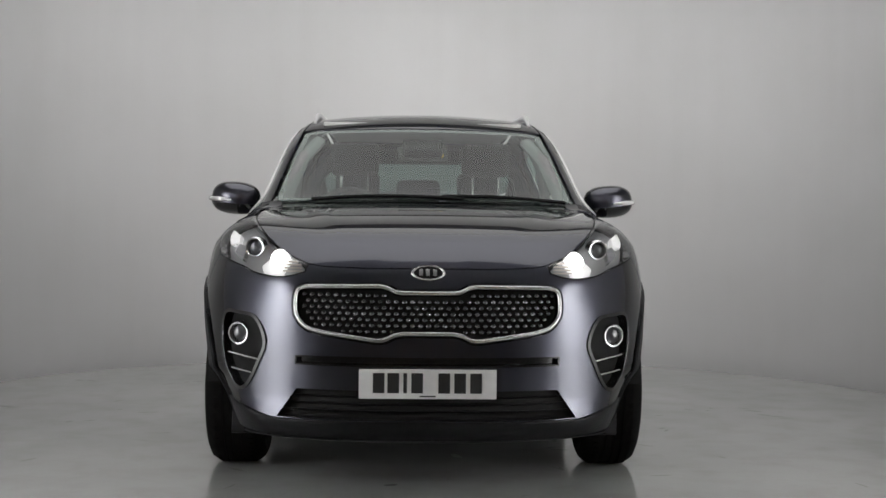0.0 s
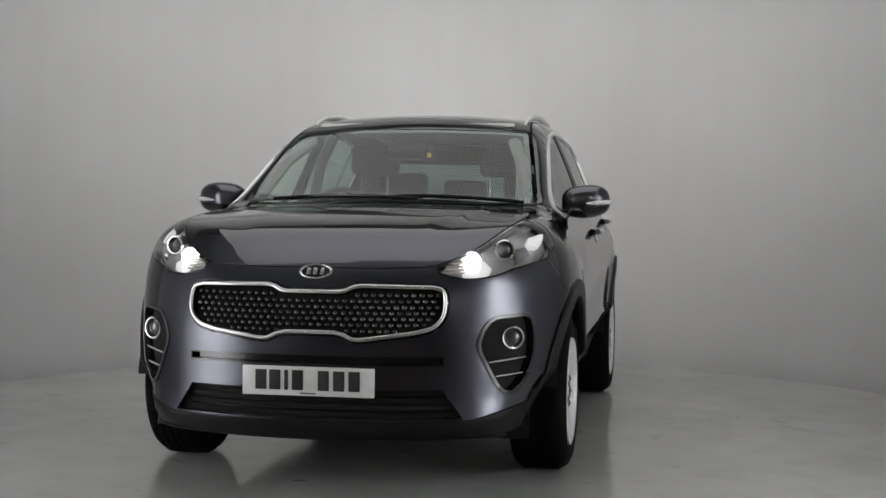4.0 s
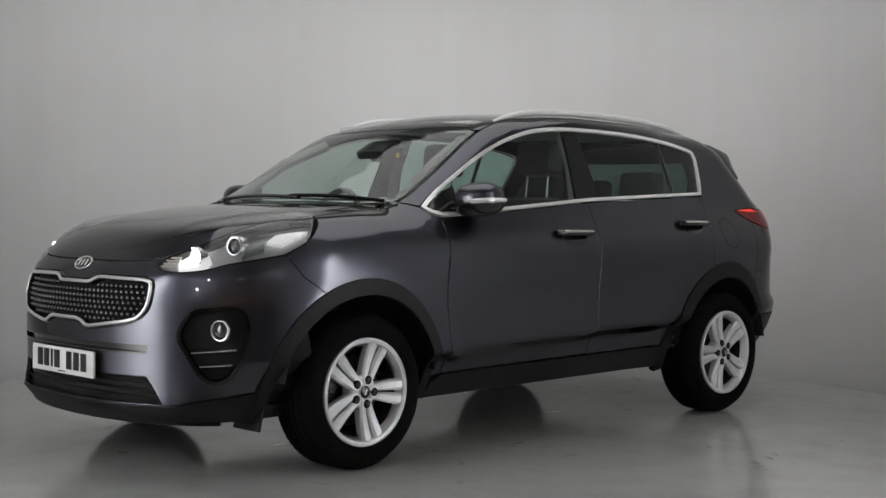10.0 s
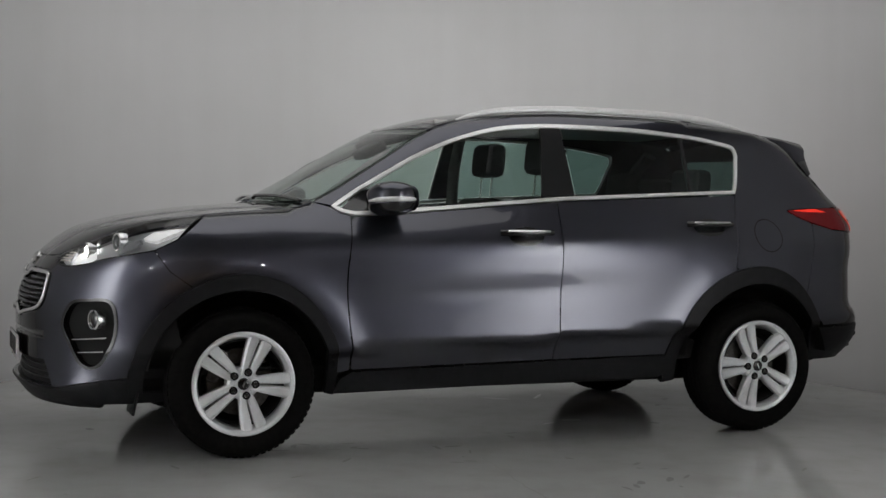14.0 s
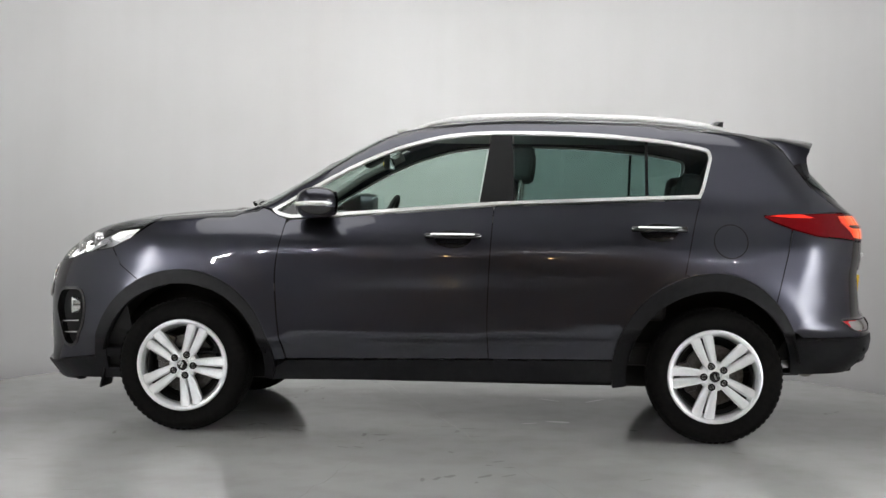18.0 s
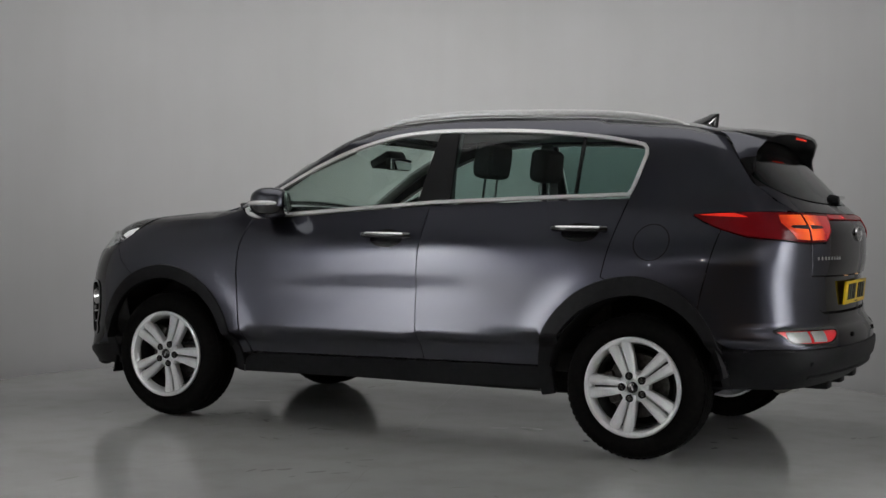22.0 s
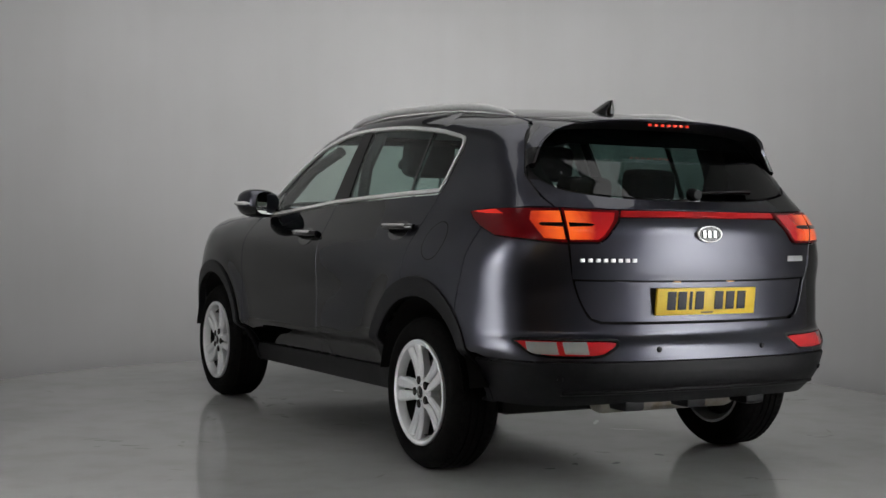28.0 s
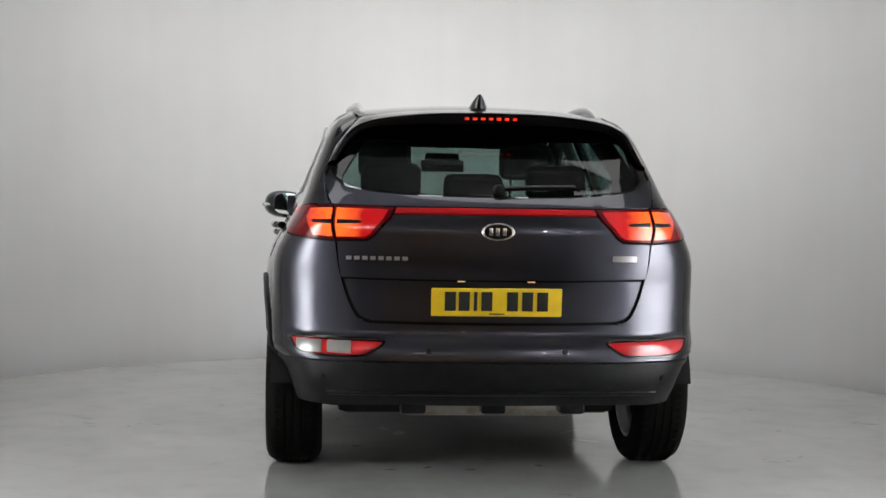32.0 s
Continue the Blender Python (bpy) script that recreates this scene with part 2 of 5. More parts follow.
# ---- building helpers ----
def part(name, bm, material, parent, label=""):
    if isinstance(bm, bmesh.types.BMesh):
        me = bpy.data.meshes.new(name)
        bm.normal_update()
        bm.to_mesh(me)
        bm.free()
    else:
        me = bm
    if material and not me.materials:
        me.materials.append(material)
    ob = new(name, me)
    ob.parent = parent
    if label:
        tagged(ob, label)
    return ob


def smooth_edges(bm, angle=35):
    bm.normal_update()
    for f in bm.faces:
        f.smooth = True
    for e in bm.edges:
        if len(e.link_faces) == 2 and e.calc_face_angle(0) > radians(angle):
            e.smooth = False
    return bm


def box(cx, cy, cz, sx, sy, sz, bevel=0.0, m=None, bm=None, seg=2):
    bm2 = bmesh.new()
    bmesh.ops.create_cube(bm2, size=1.0, matrix=Matrix.Diagonal((sx, sy, sz, 1)))
    if bevel:
        bmesh.ops.bevel(bm2, geom=bm2.edges[:], offset=bevel, segments=seg, affect="EDGES", profile=0.6)
    bmesh.ops.transform(bm2, matrix=Matrix.Translation((cx, cy, cz)) @ (m or Matrix()), verts=bm2.verts)
    smooth_edges(bm2)
    return merge(bm, bm2)


def merge(bm, other):
    if bm is None:
        return other
    me = bpy.data.meshes.new("tmp")
    other.to_mesh(me)
    other.free()
    bm.from_mesh(me)
    bpy.data.meshes.remove(me)
    return bm


def lathe(profile, seg=48, axis="X", close=False):
    """Turns (radius, along) pairs round an axis."""
    bm = bmesh.new()
    rings = []
    for r, a in profile:
        ring = []
        for i in range(seg):
            t = 2 * math.pi * i / seg
            c, s = r * math.cos(t), r * math.sin(t)
            ring.append(bm.verts.new((a, c, s) if axis == "X" else (c, a, s) if axis == "Y" else (c, s, a)))
        rings.append(ring)
    pairs = list(zip(rings, rings[1:])) + ([(rings[-1], rings[0])] if close else [])
    for a, b in pairs:
        for i in range(seg):
            j = (i + 1) % seg
            bm.faces.new((a[i], a[j], b[j], b[i]))
    if not close:
        for ring in (rings[0], rings[-1]):
            if (ring[0].co - ring[seg // 2].co).length > 1e-4:
                bm.faces.new(ring)
    bmesh.ops.remove_doubles(bm, verts=bm.verts, dist=1e-5)
    bmesh.ops.recalc_face_normals(bm, faces=bm.faces)
    return smooth_edges(bm)


def tube(points, radius, seg=10, squash=1.0, up=(0, 0, 1), taper=None):
    """A bar along a line of points, round or flattened."""
    bm = bmesh.new()
    pts = [Vector(p) for p in points]
    rings = []
    for i, p in enumerate(pts):
        d = (pts[min(i + 1, len(pts) - 1)] - pts[max(i - 1, 0)]).normalized()
        side = d.cross(Vector(up)).normalized()
        u = side.cross(d).normalized()
        r = radius * (taper[i] if taper else 1)
        rings.append([bm.verts.new(p + side * r * math.cos(a) + u * r * squash * math.sin(a))
                      for a in (2 * math.pi * k / seg for k in range(seg))])
    for a, b in zip(rings, rings[1:]):
        for i in range(seg):
            j = (i + 1) % seg
            bm.faces.new((a[i], a[j], b[j], b[i]))
    bm.faces.new(rings[0][::-1])
    bm.faces.new(rings[-1])
    bmesh.ops.recalc_face_normals(bm, faces=bm.faces)
    return smooth_edges(bm, 50)


def spline(pts, n=8, closed=False):
    """A Catmull-Rom line through 2D or 3D points."""
    p = np.array(pts, float)
    k = len(p)
    out = []
    for i in range(k if closed else k - 1):
        a = p[(i - 1) % k] if closed or i > 0 else 2 * p[0] - p[1]
        b, c = p[i], p[(i + 1) % k]
        d = p[(i + 2) % k] if closed or i + 2 < k else 2 * p[-1] - p[-2]
        for j in range(n):
            t = j / n
            out.append(0.5 * (2 * b + (c - a) * t + (2 * a - 5 * b + 4 * c - d) * t * t + (3 * b - a - 3 * c + d) * t ** 3))
    if not closed:
        out.append(p[-1])
    return [tuple(q) for q in out]


def hermite(xs, ys):
    """A monotone cubic through the points, as a function of arrays."""
    xs, ys = np.array(xs, float), np.array(ys, float)
    h, d = np.diff(xs), np.diff(ys) / np.diff(xs)
    m = np.concatenate([[d[0]], np.where(d[1:] * d[:-1] > 0, 2 * d[1:] * d[:-1] / (d[1:] + d[:-1] + 1e-12 * np.sign(d[1:] + d[:-1] + 1e-15)), 0), [d[-1]]])

    def f(x):
        x = np.clip(x, xs[0], xs[-1])
        i = np.clip(np.searchsorted(xs, x) - 1, 0, len(h) - 1)
        t = (x - xs[i]) / h[i]
        return ((1 + 2 * t) * (1 - t) ** 2 * ys[i] + t * (1 - t) ** 2 * h[i] * m[i]
                + t * t * (3 - 2 * t) * ys[i + 1] + t * t * (t - 1) * h[i] * m[i + 1])
    return f


# ---- the car's skin, as one smooth solid: x across, y to the tail, z up ----
TOP = hermite([-2.30, -2.20, -2.14, -2.05, -1.95, -1.80, -1.60, -1.40, -1.22, -1.12, -0.84, -0.68, -0.52, -0.36, -0.17, 0.0, 0.4, 0.9, 1.38, 1.66, 1.95, 2.3],
              [0.72, 0.83, 0.905, 0.972, 1.018, 1.059, 1.095, 1.119, 1.134, 1.158, 1.300, 1.390, 1.480, 1.554, 1.604, 1.626, 1.647, 1.639, 1.600, 1.560, 1.515, 1.46])
SIDE = hermite([0.20, 0.30, 0.38, 0.46, 0.525, 0.56, 0.62, 0.70, 0.78, 0.84, 0.90, 0.96, 1.02, 1.10, 1.166, 1.35, 1.553, 1.64, 1.75],
               [0.768, 0.800, 0.826, 0.866, 0.9235, 0.923, 0.9225, 0.9245, 0.929, 0.932, 0.932, 0.922, 0.897, 0.858, 0.826, 0.752, 0.660, 0.610, 0.53])
PLAN_LOW = hermite([-2.3, -2.0, -1.7, -1.2, -0.6, 1.0, 1.5, 1.9, 2.3], [0.92, 0.95, 0.968, 0.99, 1.0, 1.0, 0.975, 0.94, 0.90])
PLAN_HIGH = hermite([-2.3, -1.6, -1.1, -0.8, -0.5, -0.2, 0.2, 0.8, 1.4, 1.8, 2.3], [0.915, 0.92, 0.925, 0.932, 0.953, 0.975, 0.992, 1.0, 0.963, 0.93, 0.89])
NOSE = hermite([0.18, 0.25, 0.31, 0.40, 0.51, 0.60, 0.70, 0.82, 0.88, 0.95, 1.2], [-2.13, -2.205, -2.25, -2.238, -2.24, -2.243, -2.238, -2.21, -2.18, -2.12, -1.9])
TAIL = hermite([0.2, 0.25, 0.30, 0.36, 0.41, 0.45, 0.50, 0.58, 0.615, 0.64, 0.72, 0.83, 0.93, 1.05, 1.13, 1.21, 1.31, 1.36, 1.46, 1.53, 1.7],
               [1.90, 1.97, 2.04, 2.115, 2.175, 2.205, 2.215, 2.21, 2.19, 2.165, 2.16, 2.155, 2.168, 2.165, 2.125, 2.04, 1.945, 1.895, 1.80, 1.73, 1.55])


def smax(a, b, k):
    h = np.maximum(k - np.abs(a - b), 0) / k
    return np.maximum(a, b) + h * h * k * 0.25


def step01(x, a, b):
    t = np.clip((x - a) / (b - a), 0, 1)
    return t * t * (3 - 2 * t)


def skin(p):
    """Negative inside the body."""
    x, y, z = np.abs(p[:, 0]), p[:, 1], p[:, 2]
    hi = step01(z, 0.95, 1.2)
    # the hard crease over the sill climbs towards the tail
    w = SIDE(z - 0.043 * np.clip(y, -1.0, 1.0) * np.exp(-((z - 0.53) / 0.15) ** 2)) * (PLAN_LOW(y) * (1 - hi) + PLAN_HIGH(y) * hi)
    w = w + 0.012 * np.exp(-((z - 0.72) / 0.2) ** 2) * (np.exp(-((y + 1.335) / 0.42) ** 2) + 0.7 * np.exp(-((y - 1.335) / 0.42) ** 2))
    # flared lips round the arches, and the long scoop in the doors
    for cy, k in ((-1.335, 0.015), (1.335, 0.013)):
        r = np.maximum(np.hypot(y - cy, z - 0.336) - 0.49, 0.0)
        w = w + k * np.exp(-(r / 0.085) ** 2) * step01(z, 0.25, 0.5)
    w = w - 0.009 * np.exp(-((z - 0.735 - 0.05 * y) / 0.06) ** 2) * np.exp(-((y + 0.15) / 0.6) ** 2)
    side = (x - w) * 0.97
    c = (0.06 + 0.18 * step01(y, -1.75, -1.2)) * (1 - step01(y, -1.0, 0.2))
    crown = 0.03 + 0.08 * step01(y, -1.0, 0.0)
    # bonnet: a raised middle between two ridges that run from the badge to the pillars
    ridge = 0.31 + 0.2 * step01(y, -2.1, -1.1)
    bonnet = 0.006 * (1 - step01(x, ridge, ridge + 0.09)) * step01(y, -2.12, -1.75) * (1 - step01(y, -1.2, -1.02))
    top = (z - (TOP(y - c * x * x) - crown * x * x + bonnet)) * 0.9
    front = (NOSE(z) + 0.20 * x * x + 0.50 * x ** 4) - y
    front = front * 0.85
    rear = (y - (TAIL(z) - 0.13 * x * x - 0.24 * x ** 4)) * 0.85
    g = smax(side, front, 0.12)
    g = smax(g, rear, 0.14)
    return smax(g, top, 0.075 + 0.03 * step01(y, -1.2, -1.6))


def gradient(p):
    g = np.stack([skin(p + d) - skin(p - d) for d in np.eye(3) * 0.004], 1)
    return g / np.linalg.norm(g, axis=1)[:, None]


def cast(o, d, far=1.4):
    lo, hi = np.zeros(len(o)), np.full(len(o), far)
    for _ in range(34):
        mid = (lo + hi) / 2
        inside = skin(o + d * mid[:, None]) < 0
        lo, hi = np.where(inside, mid, lo), np.where(inside, hi, mid)
    return o + d * lo[:, None]


def on_side(sign):
    def f(uv):
        o = np.stack([np.zeros(len(uv)), uv[:, 0], uv[:, 1]], 1)
        q = cast(o, np.tile([1.0, 0, 0], (len(uv), 1)))
        q[:, 0] *= sign
        return q
    return f


def on_top(uv):
    o = np.stack([uv[:, 0], uv[:, 1], np.full(len(uv), 0.6)], 1)
    return cast(o, np.tile([0, 0, 1.0], (len(uv), 1)))


def on_front(uv):
    o = np.stack([np.zeros(len(uv)), np.full(len(uv), -1.1), uv[:, 1]], 1)
    return cast(o, np.stack([np.sin(uv[:, 0]), -np.cos(uv[:, 0]), np.zeros(len(uv))], 1))


def on_rear(uv):
    o = np.stack([np.zeros(len(uv)), np.full(len(uv), 1.0), uv[:, 1]], 1)
    return cast(o, np.stack([np.sin(uv[:, 0]), np.cos(uv[:, 0]), np.zeros(len(uv))], 1))


def front_uv(pts):
    """Turns (x, z) as seen from the front into (angle, z)."""
    a = np.array(pts, float)
    o = np.stack([a[:, 0], np.full(len(a), -1.1), a[:, 1]], 1)
    q = cast(o, np.tile([0, -1.0, 0], (len(a), 1)))
    return [(math.atan2(x, -(y + 1.1)), z) for x, y, z in q]


def rear_uv(pts):
    a = np.array(pts, float)
    o = np.stack([a[:, 0], np.full(len(a), 1.0), a[:, 1]], 1)
    q = cast(o, np.tile([0, 1.0, 0], (len(a), 1)))
    return [(math.atan2(x, y - 1.0), z) for x, y, z in q]


def side_uv(pts3):
    return [(p[1], p[2]) for p in pts3]


def resample(poly, step):
    out = []
    for i in range(len(poly)):
        a, b = np.array(poly[i]), np.array(poly[(i + 1) % len(poly)])
        n = max(1, int(np.ceil(np.linalg.norm(b - a) / step)))
        out += [tuple(a + (b - a) * j / n) for j in range(n)]
    return out


def area2(poly):
    a = np.array(poly)
    b = np.roll(a, -1, 0)
    return np.sum(a[:, 0] * b[:, 1] - b[:, 0] * a[:, 1]) / 2


def inset(poly, d):
    """Moves a closed outline inwards by d."""
    a = np.array(poly, float)
    if area2(poly) < 0:
        a = a[::-1]
    keep = np.linalg.norm(a - np.roll(a, 1, 0), axis=1) > 1e-6
    a = a[keep]
    e1, e2 = a - np.roll(a, 1, 0), np.roll(a, -1, 0) - a
    n1 = np.stack([-e1[:, 1], e1[:, 0]], 1) / np.linalg.norm(e1, axis=1)[:, None]
    n2 = np.stack([-e2[:, 1], e2[:, 0]], 1) / np.linalg.norm(e2, axis=1)[:, None]
    n = n1 + n2
    n /= np.maximum(np.linalg.norm(n, axis=1), 1e-6)[:, None]
    k = np.maximum(np.sum(n * n1, 1), 0.45)
    return [tuple(q) for q in a + n * (d / k)[:, None]]


def inside_poly(q, poly):
    a = np.array(poly)
    b = np.roll(a, -1, 0)
    res = np.zeros(len(q), bool)
    for (x0, y0), (x1, y1) in zip(a, b):
        if y0 == y1:
            continue
        hit = (q[:, 1] > min(y0, y1)) & (q[:, 1] <= max(y0, y1))
        res ^= hit & (q[:, 0] < x0 + (q[:, 1] - y0) * (x1 - x0) / (y1 - y0))
    return res


def panel(name, parent, material, outline, mapping, holes=(), step=0.045, off=0.0, rim=0.016, gap=0.0026, lip=0.0, label=""):
    """A sheet of the skin inside an outline, with turned-in edges."""
    from mathutils.geometry import delaunay_2d_cdt
    loops = [resample(inset(outline, gap), step * 0.55)] + [resample(inset(h, -gap), step * 0.55) for h in holes]
    verts, edges = [], []
    for lp in loops:
        s = len(verts)
        verts += lp
        edges += [(s + i, s + (i + 1) % len(lp)) for i in range(len(lp))]
    a = np.array(loops[0])
    gx, gy = np.meshgrid(np.arange(a[:, 0].min() + step / 2, a[:, 0].max(), step), np.arange(a[:, 1].min() + step / 2, a[:, 1].max(), step))
    g = np.stack([gx.ravel(), gy.ravel()], 1)
    if len(g):
        g = g[inside_poly(g, loops[0])]
    for h in loops[1:]:
        g = g[~inside_poly(g, h)]
    if len(g):
        far = np.min(np.linalg.norm(g[:, None, :] - np.array(verts)[None], axis=2), axis=1) > step * 0.45
        verts += [tuple(q) for q in g[far]]
    v2, _, tris, _, _, _ = delaunay_2d_cdt([Vector(v) for v in verts], edges, [], 0, 1e-6)
    v2 = np.array([tuple(v) for v in v2])
    tris = np.array([t for t in tris if len(t) == 3])
    cen = v2[tris].mean(1)
    ok = inside_poly(cen, loops[0])
    for h in loops[1:]:
        ok &= ~inside_poly(cen, h)
    tris = tris[ok]
    pos = mapping(v2)
    nor = gradient(pos)
    pos = pos + nor * off
    tn = np.cross(pos[tris[:, 1]] - pos[tris[:, 0]], pos[tris[:, 2]] - pos[tris[:, 0]])
    flip = np.sum(tn * nor[tris[:, 0]], 1) < 0
    tris[flip] = tris[flip][:, ::-1]
    cnt = {}
    for t in tris:
        for i in range(3):
            cnt[(t[i], t[(i + 1) % 3])] = 1
    border = [(i, j) for i, j in cnt if (j, i) not in cnt]
    P, N, faces = list(map(tuple, pos)), list(map(tuple, nor)), [tuple(map(int, t)) for t in tris]
    if rim:
        outv = {}
        for i, j in border:
            d = pos[j] - pos[i]
            n = np.cross(d, nor[i])
            n = n / (np.linalg.norm(n) + 1e-9)
            for k in (i, j):
                outv[k] = outv.get(k, 0) + n
        ids = {}
        for k, n in outv.items():
            n = n / (np.linalg.norm(n) + 1e-9)
            soft = nor[k] + n
            ids[k] = (len(P), len(P) + 1, len(P) + 2)
            edge = pos[k] + n * lip - nor[k] * (0.002 + lip)
            P += [tuple(edge), tuple(edge), tuple(edge - nor[k] * rim)]
            N += [tuple(soft / np.linalg.norm(soft)), tuple(n), tuple(n)]
        for i, j in border:
            (a0, a1, a2), (b0, b1, b2) = ids[i], ids[j]
            faces += [(j, i, a0, b0), (b1, a1, a2, b2)]
    me = bpy.data.meshes.new(name)
    me.from_pydata(P, [], faces)
    me.polygons.foreach_set("use_smooth", [True] * len(me.polygons))
    me.normals_split_custom_set_from_vertices(N)
    me.materials.append(material)
    ob = new(name, me)
    ob.parent = parent
    if label:
        tagged(ob, label)
    return ob


def ring_panel(name, parent, material, outline, width, mapping, **kw):
    inner = inset(outline, width)
    return panel(name, parent, material, outline, mapping, holes=[inner], **kw)


def mirrored(poly):
    return [(-x, z) for x, z in poly][::-1]


def arc(cy, cz, r, a0, a1, n=28, flat=1.0):
    return [(cy + r * math.cos(radians(a0 + (a1 - a0) * i / n)), cz + r * flat * math.sin(radians(a0 + (a1 - a0) * i / n))) for i in range(n + 1)]


# ---- the studio ----
def build_studio():
    bm = bmesh.new()
    bmesh.ops.create_grid(bm, x_segments=2, y_segments=2, size=1.0, matrix=Matrix.Diagonal((4.6, 8.0, 1, 1)))
    ob = part("floor", bm, BAYFLOOR, None)
    ob.location = (0, -3.8, -0.03)
    tagged(ob, "dark worn concrete floor round the turntable", kind="structure")
    # white wall: a half round behind the turntable with straight sides that run forward to the dark end of the hall
    R, CY, FRONT, T = 3.13, 0.11, -7.1, 0.12
    plan, back = ([(r, FRONT)] + [(r * math.cos(a), CY + r * math.sin(a)) for a in np.linspace(0, math.pi, 110)] + [(-r, FRONT)] for r in (R, R + T))
    bm = bmesh.new()
    rows = [[bm.verts.new((*p, z)) for p, z in ((a, -0.03), (a, 3.82), (b, 3.82), (b, -0.03))] for a, b in zip(plan, back)]
    for a, b in zip(rows, rows[1:]):
        for k in range(4):
            bm.faces.new((a[k], b[k], b[(k + 1) % 4], a[(k + 1) % 4]))
    bm.faces.new(rows[0])
    bm.faces.new(rows[-1][::-1])
    bmesh.ops.recalc_face_normals(bm, faces=bm.faces)
    tagged(part("wall_round", smooth_edges(bm), WALL, None), "curved white-painted studio wall with faint scuffs", kind="structure")
    for nm, c, s in (("wall_north", (0, 4.3, 1.9), (9.4, 0.2, 3.9)), ("wall_south", (0, -11.9, 1.9), (9.4, 0.2, 3.9)),
                     ("wall_east", (4.7, -3.8, 1.9), (0.2, 16.0, 3.9)), ("wall_west", (-4.7, -3.8, 1.9), (0.2, 16.0, 3.9))):
        tagged(part(nm, box(*c, *s), BAY, None), "dark painted wall of the bay", kind="structure")
    tagged(part("ceiling", box(0, -3.8, 3.93, 9.4, 16.4, 0.16), CEIL, None), "grey painted ceiling over the studio", kind="structure")
    # slim housings behind the added bars, hung from the ceiling out of view
    for e, target in FILL_STRIPS:
        o = tagged(part("added_strip_housing", box(0, 0, 0.06, 0.31, 3.06, 0.07, 0.02), BAY, None), "long dark bar light added out of view under the ceiling", "studio light", "bar lights along the walls")
        o.matrix_basis = look(e, target)
        for d in (-1.3, 1.3):
            up = o.matrix_basis @ Vector((0, d, 0.09))
            rod = part("rod", tube([up, (up.x, up.y, 3.86)], 0.012, 8), BAY, o)
            rod.matrix_parent_inverse = o.matrix_basis.inverted()
    # housings for the added boxes that brighten the back wall, never in view
    for e, target in FILL_BOXES:
        o = tagged(part("added_soft_box", box(0, 0, 0.07, 1.16, 0.36, 0.10, 0.02), BAY, None), "long dark soft box added out of view, hung from the ceiling", "studio light", "soft boxes in the bay")
        o.matrix_basis = look(e, target)
        for d in (-0.45, 0.45):
            up = o.matrix_basis @ Vector((d, 0, 0.1))
            rod = part("rod", tube([up, (up.x, up.y, 3.86)], 0.012, 8), BAY, o)
            rod.matrix_parent_inverse = o.matrix_basis.inverted()
    for e in SPOTS:
        can = lathe([(0.065, 0.01), (0.08, 0.01), (0.08, 0.14), (0.05, 0.18), (0.0, 0.18), (0.0, 0.16), (0.065, 0.12)], 24, "Z")
        o = tagged(part("spot_can", can, BAY, None), "small dark spot lamp on a ceiling rod", "studio light", "spot lamps beside the camera")
        o.matrix_basis = look(e, (e[0] * 0.2, 0.0, 0.4))
        up = o.matrix_basis @ Vector((0, 0, 0.15))
        rod = part("rod", tube([up, (up.x, up.y, 3.86)], 0.01, 8), BAY, o)
        rod.matrix_parent_inverse = o.matrix_basis.inverted()
    # fitting for the added fill tube, out of view
    tagged(part("added_bay_tube", box(FILL_TUBE[0], FILL_TUBE[1], FILL_TUBE[2] + 0.05, 1.6, 0.18, 0.08, 0.012), CEIL, None), "plain ceiling tube fitting added out of view in the bay", "studio light")
    # tray and hangers of the added overhead fill, out of view
    px, py, pz = FILL_PANEL
    tray = box(px, py, pz + 0.035, FILL_PANEL_SIZE[0] + 0.1, FILL_PANEL_SIZE[1] + 0.1, 0.04, 0.012)
    tray = tagged(part("added_ceiling_panel", tray, BAY, None), "wide flat light panel added out of view under the studio ceiling", "studio light")
    for dx in (-1.6, 1.6):
        for dy in (-1.5, 1.5):
            part("hanger", tube([(px + dx, py + dy, pz + 0.05), (px + dx, py + dy, 3.86)], 0.012, 8), BAY, tray)
    bulb = tagged(part("bay_bulb", lathe([(0.0, -0.05), (0.03, -0.04), (0.045, 0), (0.03, 0.03), (0.02, 0.06), (0.0, 0.06)], 12, "Z"), WARM, None),
                  "small warm bulb hanging in the dark bay", "bulb", "warm bulbs in the bay")
    part("cable", tube([(0, 0, 0.058), (0, 0, 1.86)], 0.005, 6), INK, bulb)
    spots = [(-1.2, -8.9, 2.0), (0.9, -9.3, 2.0), (-0.2, -10.6, 2.0), (1.9, -8.2, 2.0), (-2.3, -10.2, 2.0)]
    bulb.matrix_basis = pose(*spots[0])
    for s in spots[1:]:
        copy_thing(bulb, pose(*s))


